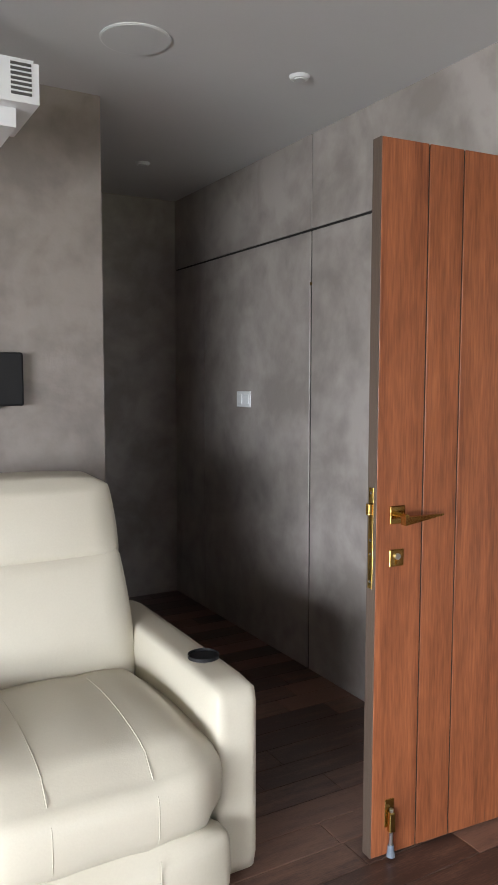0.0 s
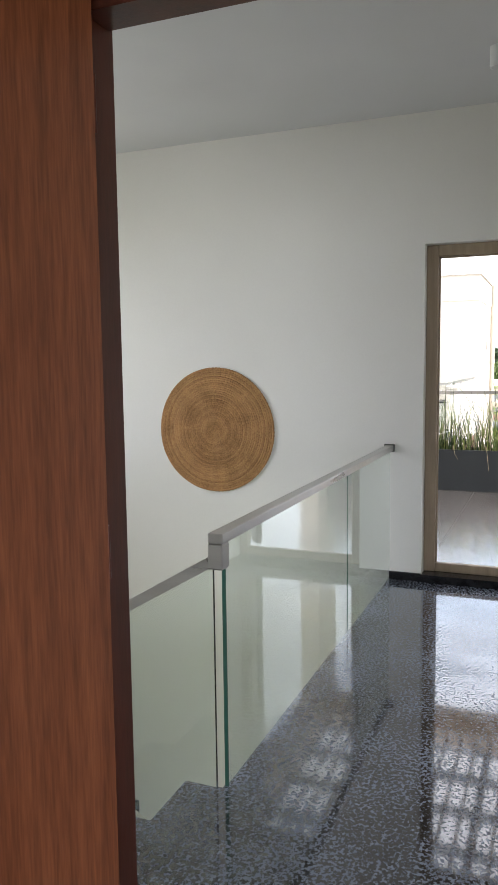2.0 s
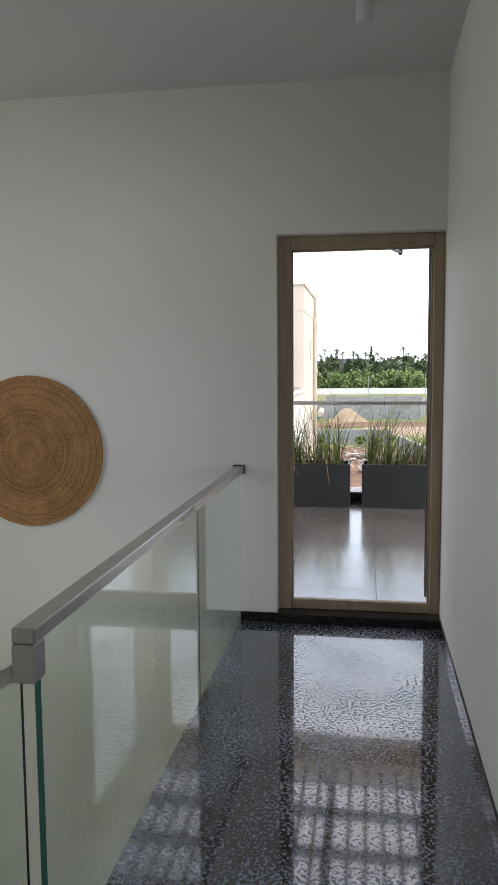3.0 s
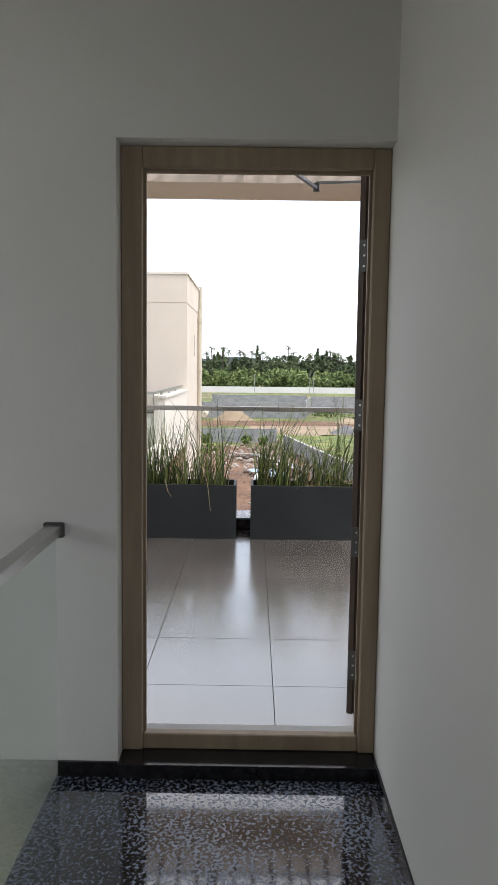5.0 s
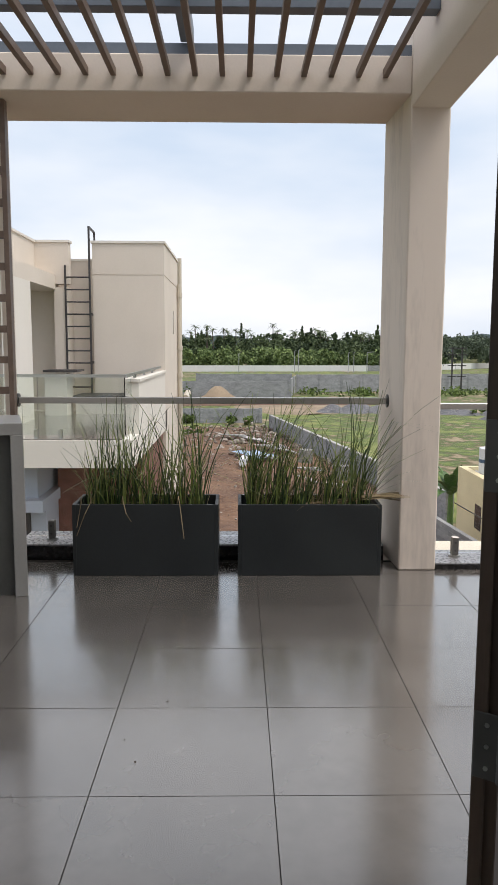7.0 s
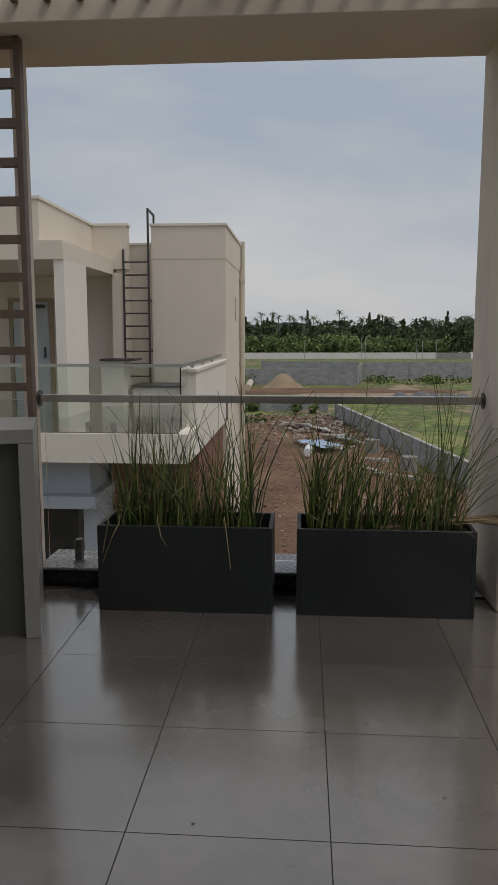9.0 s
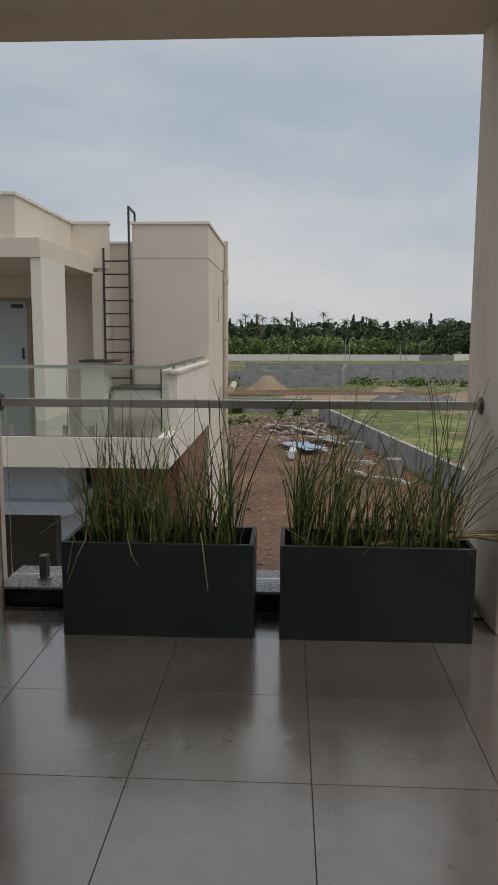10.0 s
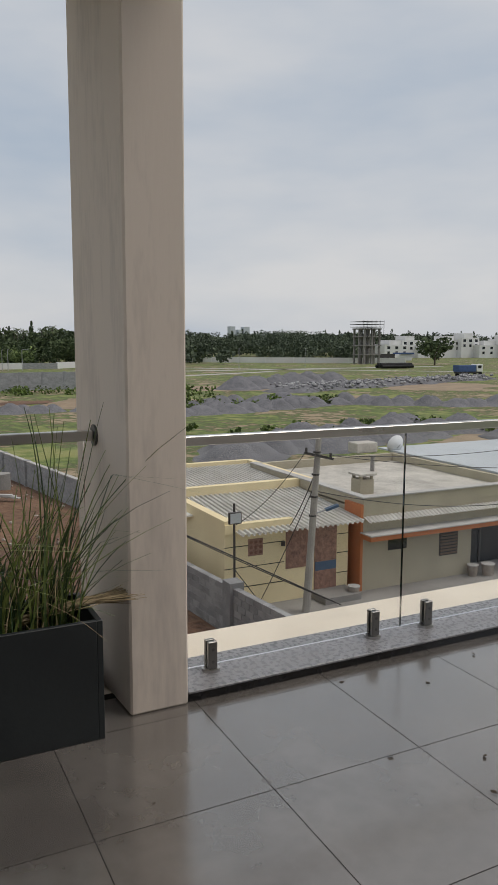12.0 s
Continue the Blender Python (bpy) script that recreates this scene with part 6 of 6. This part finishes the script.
spots = [(rnd.uniform(86, 90), rnd.uniform(0, 12), rnd.uniform(0.6, 1.5), rnd.uniform(0.6, 1.2), 60, "round") for i in range(14)] + [(rnd.uniform(122, 129), rnd.uniform(8, 30), rnd.uniform(1, 3), rnd.uniform(1.5, 3), 80, "round") for i in range(12)]
spots += [(rnd.uniform(96, 104), rnd.uniform(-62, -28), rnd.uniform(0.5, 1.3), rnd.uniform(0.7, 1.5), 40, "round") for i in range(36)] + [(110 + rnd.uniform(-4, 4), -39 + rnd.uniform(-3, 3), 2.5, 2, 90, "round") for i in range(4)]
spots += [(rnd.uniform(60, 74), rnd.uniform(-60, -24), rnd.uniform(0.4, 1.0), rnd.uniform(0.5, 1.2), 30, "round") for i in range(30)] + [(rnd.uniform(134, 142), rnd.uniform(-48, -10), rnd.uniform(0.5, 1.2), rnd.uniform(1, 2), 40, "round") for i in range(40)]
spots += [(rnd.uniform(62, 88), rnd.uniform(5, 14), rnd.uniform(0.4, 0.9), rnd.uniform(0.5, 1.2), 40, "round") for i in range(16)]
wood("weeds", spots, 14, "clumps of green weeds and shrubs in the field", 0.22, M_WEED)


def tree(x, y, h, r, n, seed, label):
    rnd = random.Random(seed)
    t = thing("tree", (x, y, GROUND), label, "tree", "field trees")
    bm = one(rod, (x, y, GROUND), (x, y, GROUND + h * 0.45), h * 0.035, h * 0.022, 8)
    for k in range(6):
        a = k * 1.05 + rnd.uniform(-0.3, 0.3)
        rod(bm, (x, y, GROUND + h * rnd.uniform(0.3, 0.45)), (x + math.cos(a) * r * 0.6, y + math.sin(a) * r * 0.6, GROUND + h * 0.7), h * 0.014, h * 0.006, 5)
    part("trunk", bm, M_TRUNK, t)
    vs, fs = [], []
    leaf_cloud(rnd, crown_points(rnd, x, y, GROUND + 0.08 * h, GROUND + h, r, n, "round"), r * 0.085, vs, fs)
    me = bpy.data.meshes.new("crown")
    me.from_pydata(vs, [], fs)
    me.transform(Matrix.Translation(-ORIGIN[t.name]))
    me.materials.append(M_TREE)
    new("crown", me).parent = t


tree(264, -216, 12, 7.5, 900, 3, "dark round crowned tree in the field")
tree(360, -300, 15, 5, 500, 8, "dark tree before the white villas")


def palm(x, y, h, seed):
    rnd = random.Random(seed)
    t = thing("palm_tree", (x, y, GROUND), "tall coconut palm rising above the tree belt", "palm", "coconut palms")
    lean = rnd.uniform(-0.8, 0.8)
    part("trunk", one(rod, (x, y, GROUND), (x, y + lean, GROUND + h), 0.25, 0.16, 6), M_TRUNK, t)
    vs, fs = [], []
    for k in range(26):
        a, up_ = k * 2.4, rnd.uniform(-0.1, 1.2)
        L = rnd.uniform(1.9, 2.8)
        prev = None
        for i in range(6):
            s = i / 5
            px, py = x + math.cos(a) * L * s, y + lean + math.sin(a) * L * s
            pz = GROUND + h + L * (up_ * s - 0.75 * s * s)
            w = 0.14 * math.sin(math.pi * min(1, s * 0.9 + 0.08))
            b = len(vs)
            vs += [(px - math.sin(a) * w, py + math.cos(a) * w, pz - w * 0.5), (px, py, pz), (px + math.sin(a) * w, py - math.cos(a) * w, pz - w * 0.5)]
            if prev is not None:
                fs += [(prev, prev + 1, b + 1, b), (prev + 1, prev + 2, b + 2, b + 1)]
            prev = b
    me = bpy.data.meshes.new("fronds")
    me.from_pydata(vs, [], fs)
    me.transform(Matrix.Translation(-ORIGIN[t.name]))
    me.materials.append(M_PALM)
    new("fronds", me).parent = t


rnd = random.Random(31)
for i, (y, h) in enumerate(((18, 18.2), (14.5, 18.6), (11.0, 17.0), (2.5, 16.8), (-2, 17.0), (-13.4, 19.2), (-15.5, 16.8), (-30, 17.6), (-33, 16.4), (7.0, 17.2), (-22, 16.6), (-60, 16), (-64, 17))):
    palm(312 + (i * 7) % 9, y, h - 2.1, i)
for i in range(34):
    palm(rnd.uniform(300, 330), rnd.uniform(-72, 40), rnd.uniform(11.0, 14.4), 50 + i)

bp_ = thing("banana_plant", (38.5, -8.35, GROUND), "banana plant with broad ragged green leaves", "plant")
part("stem", one(rod, (38.5, -8.35, GROUND), (38.5, -8.35, GROUND + 2.0), 0.16, 0.10), M_BANANA, bp_)
for k in range(13):
    a = k * 2.4
    bm = bmesh.new()
    prev = None
    for i in range(6):
        s = i / 5
        c = Vector((38.5 + math.cos(a) * (1.7 - 0.09 * k) * s, -8.35 + math.sin(a) * (1.7 - 0.09 * k) * s, GROUND + 1.7 + (1.1 + 0.13 * k) * s - 1.2 * s * s))
        w = 0.28 * math.sin(math.pi * min(1, 0.12 + 0.85 * s))
        cur = [bm.verts.new(c + Vector((-math.sin(a) * w, math.cos(a) * w, 0.08))), bm.verts.new(c), bm.verts.new(c + Vector((math.sin(a) * w, -math.cos(a) * w, 0.08)))]
        if prev:
            bm.faces.new((prev[0], prev[1], cur[1], cur[0]))
            bm.faces.new((prev[1], prev[2], cur[2], cur[1]))
        prev = cur
    part("leaf", bm, M_BANANA, bp_)
bm = bmesh.new()
hv = [bm.verts.new((1500, y, GROUND)) for y in range(600, -1400, -40)]
ht = [bm.verts.new((1500, y, GROUND + 24 + 8 * math.sin(y * 0.011) + 6 * math.sin(y * 0.037 + 1) + 5 * math.exp(-((y + 250) / 120) ** 2))) for y in range(600, -1400, -40)]
for i in range(len(hv) - 1):
    bm.faces.new((hv[i], hv[i + 1], ht[i + 1], ht[i]))
struct("backdrop", bm, M_HILL, "wooded ridge on the horizon, blue green with painted haze", "backdrop")

# ---- floor pieces ----
tile_me = mesh_of("tile", one(box, -0.2982, 0.2982, -0.2982, 0.2982, -0.012, 0.0), M_TILE)
for i in range(-2, 5):
    for j in range(-8, 7):
        cx, cy = 7.257 + 0.6 * i + 0.3, 1.215 + 0.6 * j + 0.3
        if cx - 0.3 < 6.1 or cx + 0.3 > 9.97:
            continue
        piece("tile", tile_me, floor_terrace, (cx, cy, TZ))
strip_a = mesh_of("tile", one(box, 0, 0.7055, -0.2982, 0.2982, -0.012, 0.0), M_TILE)
strip_b = mesh_of("tile", one(box, 0, 0.26, -0.2982, 0.2982, -0.012, 0.0), M_TILE)
edge_a = mesh_of("tile", one(box, 0, 0.552, -0.2982, 0.2982, -0.012, 0.0), M_TILE)
for j in range(-8, 7):
    cy = 1.215 + 0.6 * j + 0.3
    piece("tile", edge_a, floor_terrace, (6.1035, cy, TZ))
    piece("tile", strip_b, floor_terrace, (9.6585, cy, TZ))
rnd = random.Random(3)
rest = bmesh.new()
for r in range(-25, 44):
    y = -0.6 + r * 0.12
    alcove = y > NIB_Y
    x = (1.0 if alcove else -3.6) + rnd.uniform(-0.8, 0)
    while x < 2.25:
        x1 = min(x + rnd.uniform(0.5, 1.1), 2.298)
        x0 = max(x, 1.0 if alcove else -3.6)
        if x1 - x0 > 0.03:
            near = r >= 0 and x1 > -1.0
            if near:
                piece("plank", mesh_of("plank", one(box, x0 + 0.001, x1 - 0.001, y + 0.0008, y + 0.1192, -0.012, 0.0, 0.0012), M_PLANK), floor_room, (0, 0, 0))
            else:
                box(rest, x0 + 0.001, x1 - 0.001, y + 0.0008, y + 0.1192, -0.012, 0.0)
        x = x1
rest_ob = new("planks", mesh_of("planks", rest, M_PLANK))
rest_ob.parent = floor_room
rest_ob["kind"] = "stuff"
